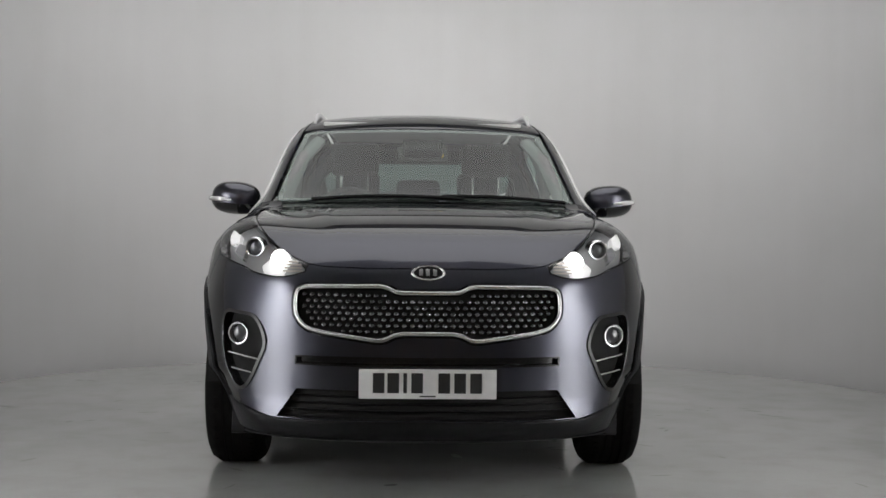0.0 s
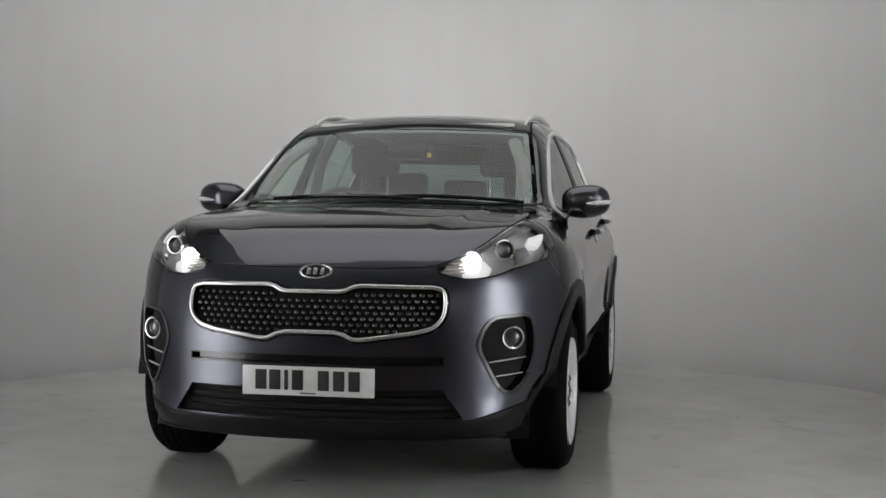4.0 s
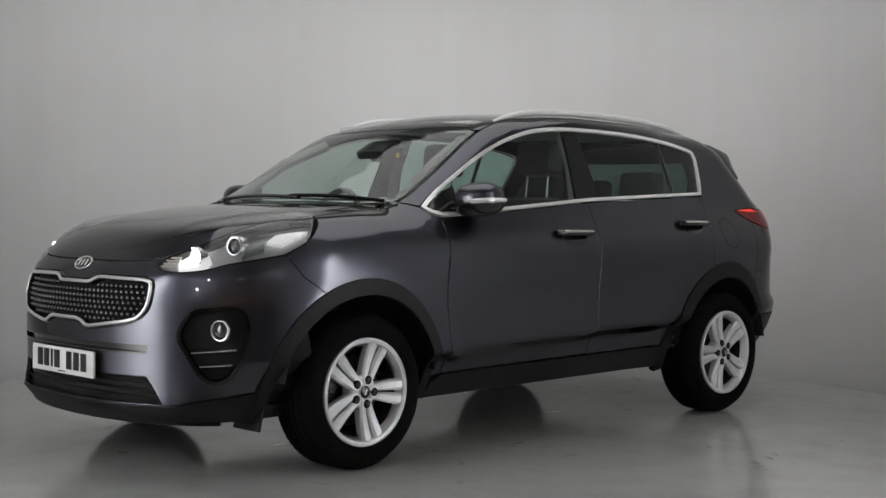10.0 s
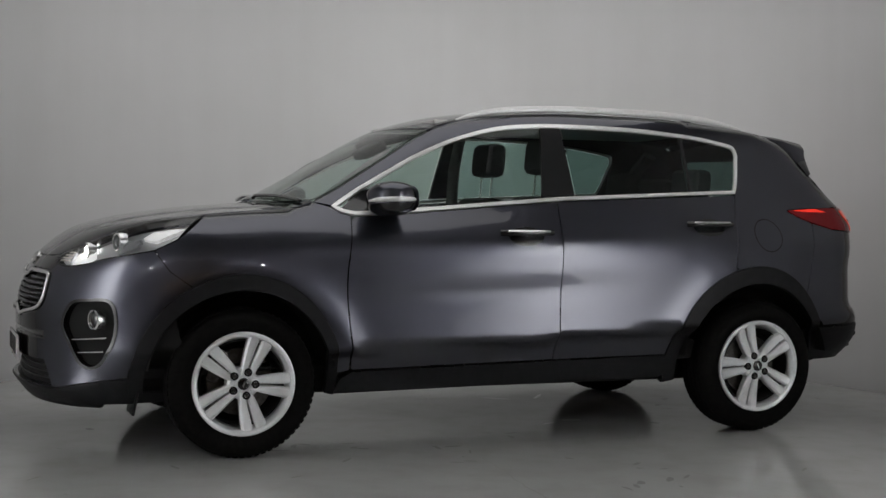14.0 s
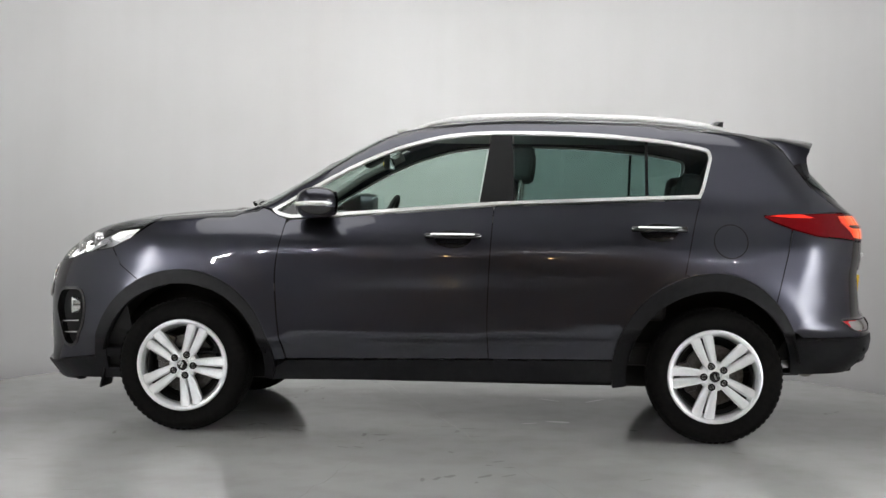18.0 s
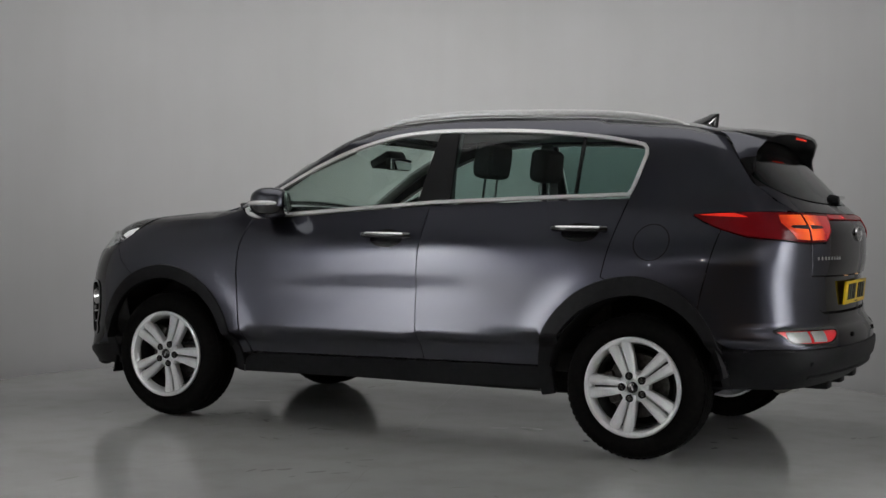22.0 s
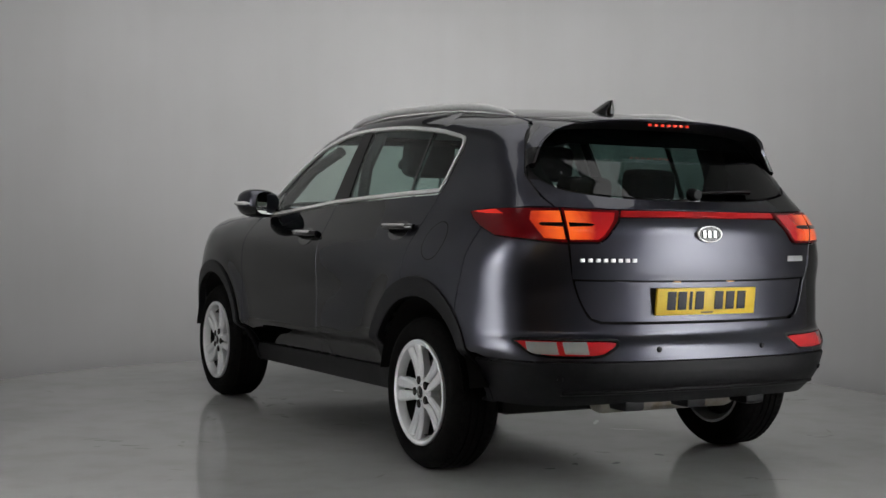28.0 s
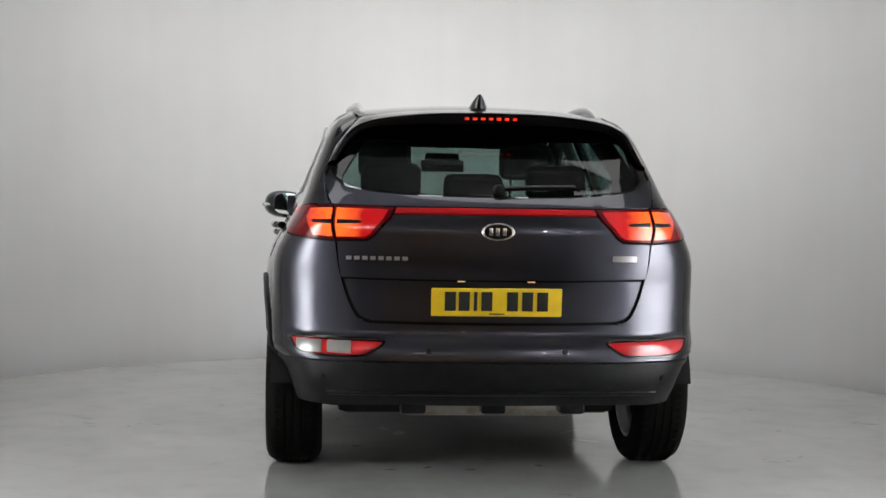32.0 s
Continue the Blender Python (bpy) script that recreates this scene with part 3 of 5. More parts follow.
def build_turntable():
    bm = lathe([(0.0, 0.0), (3.085, 0.0), (3.085, -0.026), (0.0, -0.026)], 128, "Z")
    disc = part("turntable", bm, FLOOR, None)
    tagged(disc, "round grey floor-painted turntable with scuffs and a hairline crack", "turntable")
    rnd = random.Random(4)

    def blot(name, x, y, sx, sy, turn, mat, h=0.0012):
        b = bmesh.new()
        k = 14
        ring = []
        for i in range(k):
            a = 2 * math.pi * i / k
            r = 0.65 + 0.5 * rnd.random()
            v = Vector((sx * r * math.cos(a), sy * r * math.sin(a), 0))
            v.rotate(Euler((0, 0, radians(turn))))
            ring.append(b.verts.new((x + v.x, y + v.y, h)))
        b.faces.new(ring)
        part(name, b, mat, disc)
    for x, y, sx, sy, turn in FLAKES:
        blot("bare_patch", x, y, sx, sy, turn, FLAKE)
    for x, y in ((-0.03, 1.72), (0.32, 1.71), (0.15, 1.66), (-0.35, 1.62), (0.45, 1.1), (-0.2, -1.75)):
        blot("oil_spot", x, y, 0.03, 0.018, rnd.uniform(0, 180), CLAD)
    for i in range(16):
        a, r = rnd.uniform(0, 6.283), math.sqrt(rnd.uniform(0.3, 7.5))
        for k in range(3):
            blot("stain", r * math.cos(a) + rnd.uniform(-0.09, 0.09), r * math.sin(a) + rnd.uniform(-0.09, 0.09), rnd.uniform(0.015, 0.06), rnd.uniform(0.006, 0.02), rnd.uniform(0, 180), STAIN, 0.0010)
    for i in range(46):
        a, r = rnd.uniform(0, 6.283), math.sqrt(rnd.uniform(0.15, 8.6))
        blot("scuff", r * math.cos(a), r * math.sin(a), rnd.uniform(0.01, 0.07), rnd.uniform(0.004, 0.014), rnd.uniform(0, 180), SCUFF)
    for a, b in CRACKS:
        a, b = Vector(a), Vector(b)
        bm = bmesh.new()
        n, prev = 40, None
        side = Vector((-(b - a).y, (b - a).x)).normalized()
        for i in range(n + 1):
            p = a.lerp(b, i / n) + side * rnd.uniform(-0.012, 0.012)
            w = rnd.uniform(0.0012, 0.003)
            row = [bm.verts.new((p.x + side.x * w, p.y + side.y * w, 0.0014)), bm.verts.new((p.x - side.x * w, p.y - side.y * w, 0.0014))]
            if prev:
                bm.faces.new((prev[0], row[0], row[1], prev[1]))
            prev = row
        bmesh.ops.recalc_face_normals(bm, faces=bm.faces)
        part("crack", bm, SEAM, disc)
    return disc


FLAKES = [(0.23, 0.71, 0.035, 0.085, -12), (0.30, 0.55, 0.012, 0.05, 30), (-0.66, 0.66, 0.10, 0.012, 50), (-0.68, 0.94, 0.12, 0.014, -35), (0.09, -1.08, 0.02, 0.06, 15)]
CRACKS = [((0.25, -0.05), (3.05, -0.41)), ((-1.6, -0.52), (3.0, 0.98)), ((0.4, 0.33), (2.2, 2.05)), ((-0.5, 0.2), (-2.9, 0.8)), ((-0.2, -0.5), (-0.9, -2.9))]


# ---- the car ----
def arch_line(cy, fore, aft, top, a0, a1, n=30, cz=0.335):
    out = []
    for i in range(n + 1):
        a = radians(a0 + (a1 - a0) * i / n)
        c = math.cos(a)
        out.append((cy + (aft if c > 0 else fore) * c, cz + top * math.sin(a)))
    return out


FA, RA = (-1.335, 0.487, 0.452, 0.487), (1.335, 0.503, 0.425, 0.51)
DLO = spline([(-0.905, 1.128), (-0.87, 1.102), (-0.80, 1.086)], 4) + [(-0.60, 1.098), (-0.31, 1.122), (0.235, 1.168), (0.84, 1.197)] \
    + spline([(1.262, 1.216), (1.285, 1.27), (1.312, 1.37), (1.323, 1.42), (1.308, 1.462), (1.26, 1.478)], 5) \
    + spline([(1.12, 1.503), (0.98, 1.519), (0.69, 1.541), (0.28, 1.547), (0.03, 1.532), (-0.14, 1.499), (-0.31, 1.446), (-0.48, 1.372), (-0.60, 1.307), (-0.77, 1.212)], 4)
HOOD_EDGE = spline([(0.70, -1.10), (0.722, -1.30), (0.722, -1.48)], 4)
LAMP_TOP = spline([(0.722, -1.48), (0.712, -1.62), (0.68, -1.77), (0.62, -1.91), (0.545, -2.01), (0.465, -2.075)], 5)
ROOF_EDGE = spline([(0.70, -1.10), (0.705, -0.92), (0.662, -0.65), (0.622, -0.43), (0.592, -0.25), (0.572, -0.05), (0.57, 0.2), (0.57, 0.7), (0.56, 1.1), (0.55, 1.4), (0.54, 1.62)], 4)


def top_to_side(pts):
    return side_uv(on_top(np.array(pts, float)))


def top_to_front(pts):
    return [(math.atan2(x, -(y + 1.1)), z) for x, y, z in on_top(np.array(pts, float))]


def side_to(pts, cy, sgn):
    q = on_side(1)(np.array(pts, float))
    return [(math.atan2(x, sgn * (y - cy)), z) for x, y, z in q]


LAMP_LOW = [(-1.62, 0.975), (-1.72, 0.925)]
LAMP_UV = top_to_front(LAMP_TOP) + front_uv(spline([(0.475, 0.872), (0.53, 0.856), (0.60, 0.85), (0.68, 0.862), (0.735, 0.885)], 4)) + side_to(LAMP_LOW[::-1], -1.1, -1)
TAIL_TOP = [(1.575, 1.135), (1.70, 1.145), (1.85, 1.149)]
TAIL_LOW = [(1.575, 1.128), (1.63, 1.098), (1.71, 1.068), (1.83, 1.035)]
SEAM_R = spline([(1.71, 1.068), (1.665, 0.87), (1.625, 0.69)], 8)
TAIL_OUT = side_to(TAIL_TOP, 1.0, 1) + rear_uv([(0.74, 1.150), (0.645, 1.150)]) + rear_uv([(0.638, 1.011), (0.72, 1.014), (0.77, 1.022)]) + side_to(TAIL_LOW[::-1], 1.0, 1)
TAIL_IN = rear_uv([(0.641, 1.150), (0.40, 1.143), (0.425, 1.10), (0.488, 1.03), (0.515, 1.013), (0.634, 1.011)])


WING_SEAM = [(LAMP_LOW[1][0] + (-1.66 - LAMP_LOW[1][0]) * t, LAMP_LOW[1][1] + (0.835 - LAMP_LOW[1][1]) * t) for t in np.linspace(0, 1, 7)] \
    + [tuple(np.array((-1.66, 0.835)) * (1 - t) + np.array(arch_line(*FA, 118, 117, 1)[0]) * t) for t in np.linspace(0.15, 1, 7)]


def side_panels(car, s):
    """Doors, wing, quarter, sills and glass of one flank."""
    m = on_side(s)
    front = arch_line(*FA, 118, 3)
    fender = WING_SEAM[:-1] + front + spline([(-0.822, 0.37), (-0.853, 0.595), (-0.864, 0.822), (-0.826, 1.062), (-0.835, 1.088)], 6) \
        + [(-0.87, 1.098), (-0.915, 1.128)] + [(-0.99, 1.150)] + top_to_side(HOOD_EDGE) + [LAMP_LOW[0]]
    panel("front_wing", car, PAINT, fender, m)
    belt = [(-0.80, 1.082), (-0.60, 1.093), (-0.31, 1.117), (0.228, 1.162)]
    edge = spline([(-0.826, 1.064), (-0.862, 0.822), (-0.851, 0.595), (-0.818, 0.372)], 6)
    bline = spline([(0.213, 0.392), (0.207, 0.613), (0.215, 0.867), (0.230, 1.162)], 6)
    door = panel("front_door", car, PAINT, edge + bline + belt[::-1][1:], m)
    trail = spline([(1.262, 1.208), (1.222, 1.051), (1.18, 0.84)], 5)
    rear = [p for p in arch_line(*RA, 105, 178)]
    rdoor = panel("rear_door", car, PAINT, bline[::-1] + [(0.217, 0.39), (0.836, 0.40)] + rear[::-1] + trail[::-1] + [(0.84, 1.190)], m)
    # one pressing: windscreen pillar, roof side, rear quarter
    quarter = top_to_side(ROOF_EDGE) + [(1.66, 1.50), (1.715, 1.428)] + side_uv(on_rear(np.array(rear_uv([(0.684, 1.29), (0.684, 1.27), (0.677, 1.20), (0.657, 1.156), (0.74, 1.154)])))) + TAIL_TOP[::-1] + TAIL_LOW[:3] + SEAM_R[1:] \
        + arch_line(*RA, 52, 105) + trail[::-1] + DLO[DLO.index(next(p for p in DLO if p[0] > 1.26)):] + [(-0.905, 1.132), (-0.99, 1.150)]
    panel("body_side", car, PAINT, quarter, m)
    ring_panel("window_trim", car, BRIGHT, DLO, 0.0155, m, off=0.007, rim=0.012, gap=0.0, step=0.03, label="satin chrome window surround")
    inner = inset(DLO, 0.015)
    panel("pillar_cover", car, FILM, [(0.155, 1.185), (0.335, 1.195), (0.315, 1.532), (0.205, 1.532)], m, off=-0.002)
    fg = [p for p in inner if p[0] < 0.15]
    k = max(range(len(fg)), key=lambda i: fg[i][0] - (10 if fg[i][1] > 1.3 else 0))
    fwin = fg[:k + 1] + [(0.152, 1.178), (0.20, 1.532)] + fg[k + 1:]
    panel("window_glass", door, SIDE_GLASS, fwin, m, off=-0.006, rim=0, label="clear green-tinted door glass")
    rg = [p for p in inner if p[0] > 0.34]
    panel("window_glass", rdoor, REAR_GLASS, [(0.318, 1.532), (0.338, 1.19)] + rg, m, off=-0.006, rim=0, label="dark privacy glass")
    panel("quarter_divider", rdoor, GLOSS, [(0.985, 1.215), (1.005, 1.217), (1.005, 1.502), (0.985, 1.505)], m, off=-0.003)
    panel("mirror_base", door, GLOSS, [(-0.865, 1.122), (-0.80, 1.108), (-0.66, 1.112), (-0.66, 1.235), (-0.745, 1.205)], m, off=-0.004)
    # arch trims and sill
    o, i = arch_line(*FA, 186, -9, 40), arch_line(FA[0], 0.425, 0.405, 0.418, -9, 186, 40)
    panel("arch_trim", car, CLAD, o + i, m, off=0.012, rim=0.03, lip=0.004, step=0.03, label="matt black plastic wheel-arch trim")
    o, i = arch_line(*RA, 189, 2, 40), arch_line(RA[0], 0.43, 0.385, 0.425, 2, 189, 40)
    panel("arch_trim", car, CLAD, o + i, m, off=0.012, rim=0.03, lip=0.004, step=0.03, label="matt black plastic wheel-arch trim")
    panel("sill_cover", car, CLAD, [(-0.895, 0.262), (0.88, 0.288), (0.845, 0.400), (0.214, 0.391), (-0.815, 0.370), (-0.87, 0.335)], m, off=0.010, rim=0.03, label="matt black plastic sill")
    # fuel flap on the near flank only
    if s > 0:
        panel("fuel_flap", car, PAINT, arc(1.404, 1.003, 0.081, 0, 350, 30), m, off=0.0015, rim=0.004, gap=0.001)
        ring_panel("fuel_flap_gap", car, DARK, arc(1.404, 1.003, 0.085, 0, 350, 30), 0.005, m, off=0.0010, rim=0, gap=0.0, step=0.02)
    # handles: a cup and a bar
    for d, y0, y1, z in ((door, -0.10, 0.162, 1.008), (rdoor, 0.925, 1.182, 1.056)):
        mid = (y0 + y1) / 2
        panel("handle_cup", d, GLOSS, [(mid + 0.094 * math.cos(a), z - 0.014 + 0.047 * math.sin(a)) for a in np.linspace(0, 6.1, 24)], m, off=0.0015, rim=0.002, step=0.02)
        pts = m(np.array([(y, z + 0.003) for y in np.linspace(y0, y1, 11)]))
        lift = np.array([0.006, 0.022, 0.03, 0.033, 0.034, 0.034, 0.034, 0.033, 0.03, 0.022, 0.006])
        pts[:, 0] += s * lift
        grip = part("door_handle", tube(pts, 0.021, 10, 0.75, up=(0, 0, 1)), GLOSS, d, "black door handle with a chrome strip")
        part("chrome_strip", tube([q + np.array((s * 0.006, 0, 0.007)) for q in pts[1:-1]], 0.018, 10, 0.5, up=(0, 0, 1)), CHROME, grip, "chrome strip")
    # mirror
    mb = bmesh.new()
    bmesh.ops.create_uvsphere(mb, u_segments=28, v_segments=16, radius=1.0)
    for v in mb.verts:
        x, y, z = v.co
        v.co = (0.115 * np.sign(x) * abs(x) ** 0.8, min(0.106 * np.sign(y) * abs(y) ** 0.85, 0.086), 0.079 * np.sign(z) * abs(z) ** 0.75)
    bmesh.ops.transform(mb, matrix=pose(s * 0.914, -0.655, 1.166, 0, s * -4, s * 16), verts=mb.verts)
    mir = part("door_mirror", smooth_edges(mb, 40), PAINT, car, "dark painted door mirror with clear indicator strip")
    low = bmesh.new()
    bmesh.ops.create_uvsphere(low, u_segments=28, v_segments=16, radius=1.0)
    for v in low.verts:
        x, y, z = v.co
        v.co = (0.117 * np.sign(x) * abs(x) ** 0.8, min(0.1075 * np.sign(y) * abs(y) ** 0.85, 0.085), min(0.081 * np.sign(z) * abs(z) ** 0.75, -0.026))
    bmesh.ops.transform(low, matrix=pose(s * 0.914, -0.655, 1.166, 0, s * -4, s * 16), verts=low.verts)
    part("mirror_lower", smooth_edges(low, 40), GLOSS, mir, "gloss black lower half of the mirror housing")
    part("mirror_foot", box(s * 0.80, -0.69, 1.115, 0.12, 0.07, 0.022, 0.009), GLOSS, mir)
    ind = []
    for a in np.linspace(radians(96), radians(-30), 14):
        q = Vector((s * 0.1185 * math.copysign(abs(math.cos(a)) ** 0.8, math.cos(a)), -0.1095 * math.copysign(abs(math.sin(a)) ** 0.85, math.sin(a)), -0.010))
        ind.append(tuple(pose(s * 0.914, -0.655, 1.166, 0, s * -4, s * 16) @ q))
    part("indicator", tube(ind, 0.0125, 8, 0.95, taper=[0.4, 0.7] + [1] * 10 + [0.8, 0.5]), INDICATOR, mir, "clear silvered indicator strip")
    gl = bmesh.new()
    bmesh.ops.create_circle(gl, cap_ends=True, segments=32, radius=1.0)
    for v in gl.verts:
        v.co = (0.088 * np.sign(v.co.x) * abs(v.co.x) ** 0.7, 0, 0.062 * np.sign(v.co.y) * abs(v.co.y) ** 0.7)
    bmesh.ops.transform(gl, matrix=pose(s * 0.890, -0.573, 1.166, 0, s * -4, s * 22), verts=gl.verts)
    bmesh.ops.recalc_face_normals(gl, faces=gl.faces)
    part("mirror_glass", gl, MIRROR, mir, "silvered mirror glass")
    # roof rail
    ys = np.linspace(-0.20, 1.46, 26)
    base = on_top(np.stack([np.interp(ys, [-0.2, 0.5, 1.46], [0.555, 0.56, 0.515]), ys], 1))
    up = 0.045 * np.minimum(1, np.minimum((ys + 0.20) / 0.22, (1.46 - ys) / 0.22)) ** 0.6
    rail = [(s * (b[0] + 0.004), b[1], b[2] + u * 0.55 - 0.003) for b, u in zip(base, up)]
    tp = [0.5 + 0.5 * min(1, j / 4, (25 - j) / 4) for j in range(26)]
    part("roof_rail", tube(rail, 0.013, 12, 1.35, taper=tp), SATIN, car, "brushed silver roof rail")


def shell(car):
    """Dark inner skin behind the joints."""
    for s in (1, -1):
        m = on_side(s)
        outline = [(-1.80, 0.86)] + arch_line(FA[0], 0.47, 0.43, 0.47, 165, -3) + [(-0.9, 0.27), (0.87, 0.29)] + arch_line(RA[0], 0.47, 0.40, 0.48, 184, 4) \
            + [(1.80, 0.40), (1.80, 1.18), (1.60, 1.18), (1.26, 1.18), (0.235, 1.14), (-0.80, 1.06), (-1.05, 1.08), (-1.45, 1.0), (-1.62, 0.93)]
        panel("inner_panel", car, DARK, outline, m, off=-0.035, rim=0, step=0.06)
    panel("inner_panel", car, DARK, [(-1.12, 0.24), (1.12, 0.24), (1.0, 0.84), (0.42, 0.84), (0.38, 0.89), (-0.38, 0.89), (-0.42, 0.84), (-1.0, 0.84)], on_front, off=-0.03, rim=0, step=0.08)
    panel("inner_panel", car, DARK, [(-0.9, 0.40), (0.9, 0.40), (0.85, 1.2), (-0.85, 1.2)], on_rear, off=-0.03, rim=0, step=0.08)
    panel("inner_panel", car, DARK, [(-0.66, -1.1), (-0.66, -1.75), (-0.4, -2.02), (0.4, -2.02), (0.66, -1.75), (0.66, -1.1)], on_top, off=-0.03, rim=0, step=0.1)
    part("underbody", box(0, -0.15, 0.31, 1.24, 3.4, 0.14, 0.05), DARK, car)
    part("floor_pan", box(0, 0.25, 0.42, 1.62, 1.7, 0.10, 0.03), DARK, car)
    for s in (1, -1):
        for cy in (-1.335, 1.335):
            bm = bmesh.new()
            rows = []
            for i in range(25):
                a = radians(9 + 162 * i / 24)
                rows.append([bm.verts.new((s * x, cy + r * math.cos(a), 0.335 + r * math.sin(a))) for x, r in ((0.90, 0.425), (0.60, 0.425), (0.58, 0.0))])
            for a, b in zip(rows, rows[1:]):
                bm.faces.new((a[0], b[0], b[1], a[1]))
                bm.faces.new((a[1], b[1], b[2], a[2]))
            part("wheel_liner", smooth_edges(bm), DARK, car)


def front_end(car):
    m = on_front
    fog = spline([(0.800, 0.700), (0.740, 0.706), (0.668, 0.690), (0.628, 0.600), (0.655, 0.520), (0.702, 0.425), (0.752, 0.412), (0.803, 0.500), (0.818, 0.61)], 4, True)
    grille = spline([(0.10, 0.797), (0.125, 0.801), (0.155, 0.815), (0.185, 0.821)], 3) + spline([(0.46, 0.818), (0.497, 0.806), (0.508, 0.77), (0.503, 0.71), (0.465, 0.665), (0.40, 0.645)], 4) \
        + spline([(0.20, 0.617), (0.165, 0.619), (0.13, 0.636), (0.095, 0.644)], 3)
    grille = grille + mirrored(grille)
    slot = [(0.505, 0.553), (0.505, 0.522), (-0.505, 0.522), (-0.505, 0.553)]
    low = [(0.50, 0.425), (0.575, 0.318), (-0.575, 0.318), (-0.50, 0.425)]
    edge = side_to(WING_SEAM, -1.1, -1) + side_to(arch_line(*FA, 119, 172), -1.1, -1)
    lampb = front_uv(spline([(0.475, 0.872), (0.53, 0.856), (0.60, 0.85), (0.68, 0.862), (0.735, 0.885)], 4))
    nose_line = top_to_front([(0.465, -2.075), (0.40, -2.10), (0.25, -2.125), (0.12, -2.133), (0.0, -2.135)])
    half = nose_line[::-1] + lampb + edge + front_uv([(0.86, 0.40), (0.80, 0.368), (0.70, 0.335), (0.60, 0.310)])
    outline = half + [(-a, z) for a, z in half[::-1]][:-1]
    fu, gu, su, lu = front_uv(fog), front_uv(resample(grille, 0.03)), front_uv(resample(slot, 0.05)), front_uv(resample(low, 0.05))
    flip = lambda u: [(-a, z) for a, z in u][::-1]
    gbig = inset(gu, -0.012)
    bumper = panel("front_bumper", car, PAINT, outline, m, holes=[gbig, su, lu, fu, flip(fu)], step=0.035)
    # grille
    loop = resample(inset(gu, 0.002), 0.02)
    pts = on_front(np.array(loop + loop[:1]))
    part("grille_frame", tube([tuple(q) for q in pts + gradient(pts) * 0.004], 0.0085, 10, 1.0, up=(0, -1, 0.01)), CHROME, bumper, "chrome grille surround")
    ring_panel("grille_seal", bumper, GLOSS, gbig, 0.012, m, off=-0.006, rim=0.03, gap=0.0, step=0.025)
    panel("grille_back", bumper, DARK, gbig, m, off=-0.035, rim=0, gap=0.0, step=0.05)
    stud = bmesh.new()
    bmesh.ops.create_uvsphere(stud, u_segments=8, v_segments=6, radius=1.0, matrix=Matrix.Diagonal((0.0135, 0.009, 0.0095, 1)))
    for v in stud.verts:
        v.co.x *= 1.0 if v.co.x > 0 else 0.7
    me = bpy.data.meshes.new("grille_stud")
    smooth_edges(stud, 60).to_mesh(me)
    me.materials.append(STUD)
    keepin = inset(gu, 0.016)
    q = []
    for r in range(9):
        for c in range(-17, 18):
            q.append((c * 0.031 + (0.0155 if r % 2 else 0), 0.628 + r * 0.0235))
    uv = np.array(front_uv(q))
    ok = inside_poly(uv, keepin)
    pos = on_front(uv)
    nor = gradient(pos)
    for p, n, k in zip(pos, nor, ok):
        if k:
            o = new("grille_stud", me)
            o.parent = bumper
            o.location = p - n * 0.016
    # slot, lower grille with bars
    panel("intake_slot", bumper, GLOSS, inset(su, -0.004), m, off=-0.022, rim=0, gap=0.0)
    ring_panel("slot_frame", bumper, GLOSS, inset(su, -0.003), 0.006, m, off=0.001, rim=0.02, gap=0.0, step=0.03)
    panel("lower_grille", bumper, DARK, inset(lu, -0.01), m, off=-0.05, rim=0, gap=0.0)
    for z in (0.345, 0.372, 0.399):
        w = 0.56 - (z - 0.318) * 0.6
        pts = on_front(np.array(front_uv([(x, z) for x in np.linspace(-w, w, 25)])))
        part("grille_bar", tube([tuple(p + (0, 0.03, 0)) for p in pts], 0.006, 6, 0.8), POD, bumper)
    # lower lip
    lip_half = front_uv([(0.0, 0.312), (0.60, 0.306), (0.70, 0.331), (0.80, 0.364), (0.86, 0.396)]) + side_to(arch_line(*FA, 172, 184, 6), -1.1, -1) + front_uv([(0.80, 0.275), (0.62, 0.238), (0.3, 0.228), (0.0, 0.226)])
    lip_outline = lip_half[:-1] + [(-a, z) for a, z in lip_half[::-1]][:-1]
    panel("front_lip", car, CLAD, lip_outline, m, off=0.006, rim=0.05, lip=0.004, label="matt black plastic lower lip")
    part("lip_blade", tube([tuple(p + (0, 0.02, 0)) for p in on_front(np.array(front_uv([(x, 0.235) for x in np.linspace(-0.7, 0.7, 25)])))], 0.03, 8, 0.35), CLAD, car)
    for s in (1, -1):
        part("air_flap", box(s * 0.70, -1.79, 0.245, 0.18, 0.012, 0.10, 0.004, Euler((radians(-12), 0, 0)).to_matrix().to_4x4()), CLAD, car)
    # plate and badge
    plate(car, -1, 0.458, -2.2525, WHITEPLATE, "white front number plate with dark bars")
    badge(car, 0.0, 0.869, -1)
    for s in (1, -1):
        fuv = fu if s > 0 else flip(fu)
        pod = panel("fog_lamp_pod", bumper, POD, fuv, m, off=-0.035, rim=0, gap=0.0, label="gloss black fog lamp recess")
        ring_panel("pod_frame", pod, GLOSS, inset(fuv, -0.006), 0.013, m, off=0.006, rim=0.05, gap=0.0, step=0.025)
        c = on_front(np.array(front_uv([(s * 0.742, 0.62)])))[0]
        at = pose(c[0], c[1] + 0.022, c[2], 0, 0, s * 22)
        lampring(pod, "fog_lamp", at, 0.046, 0.036, LENS)
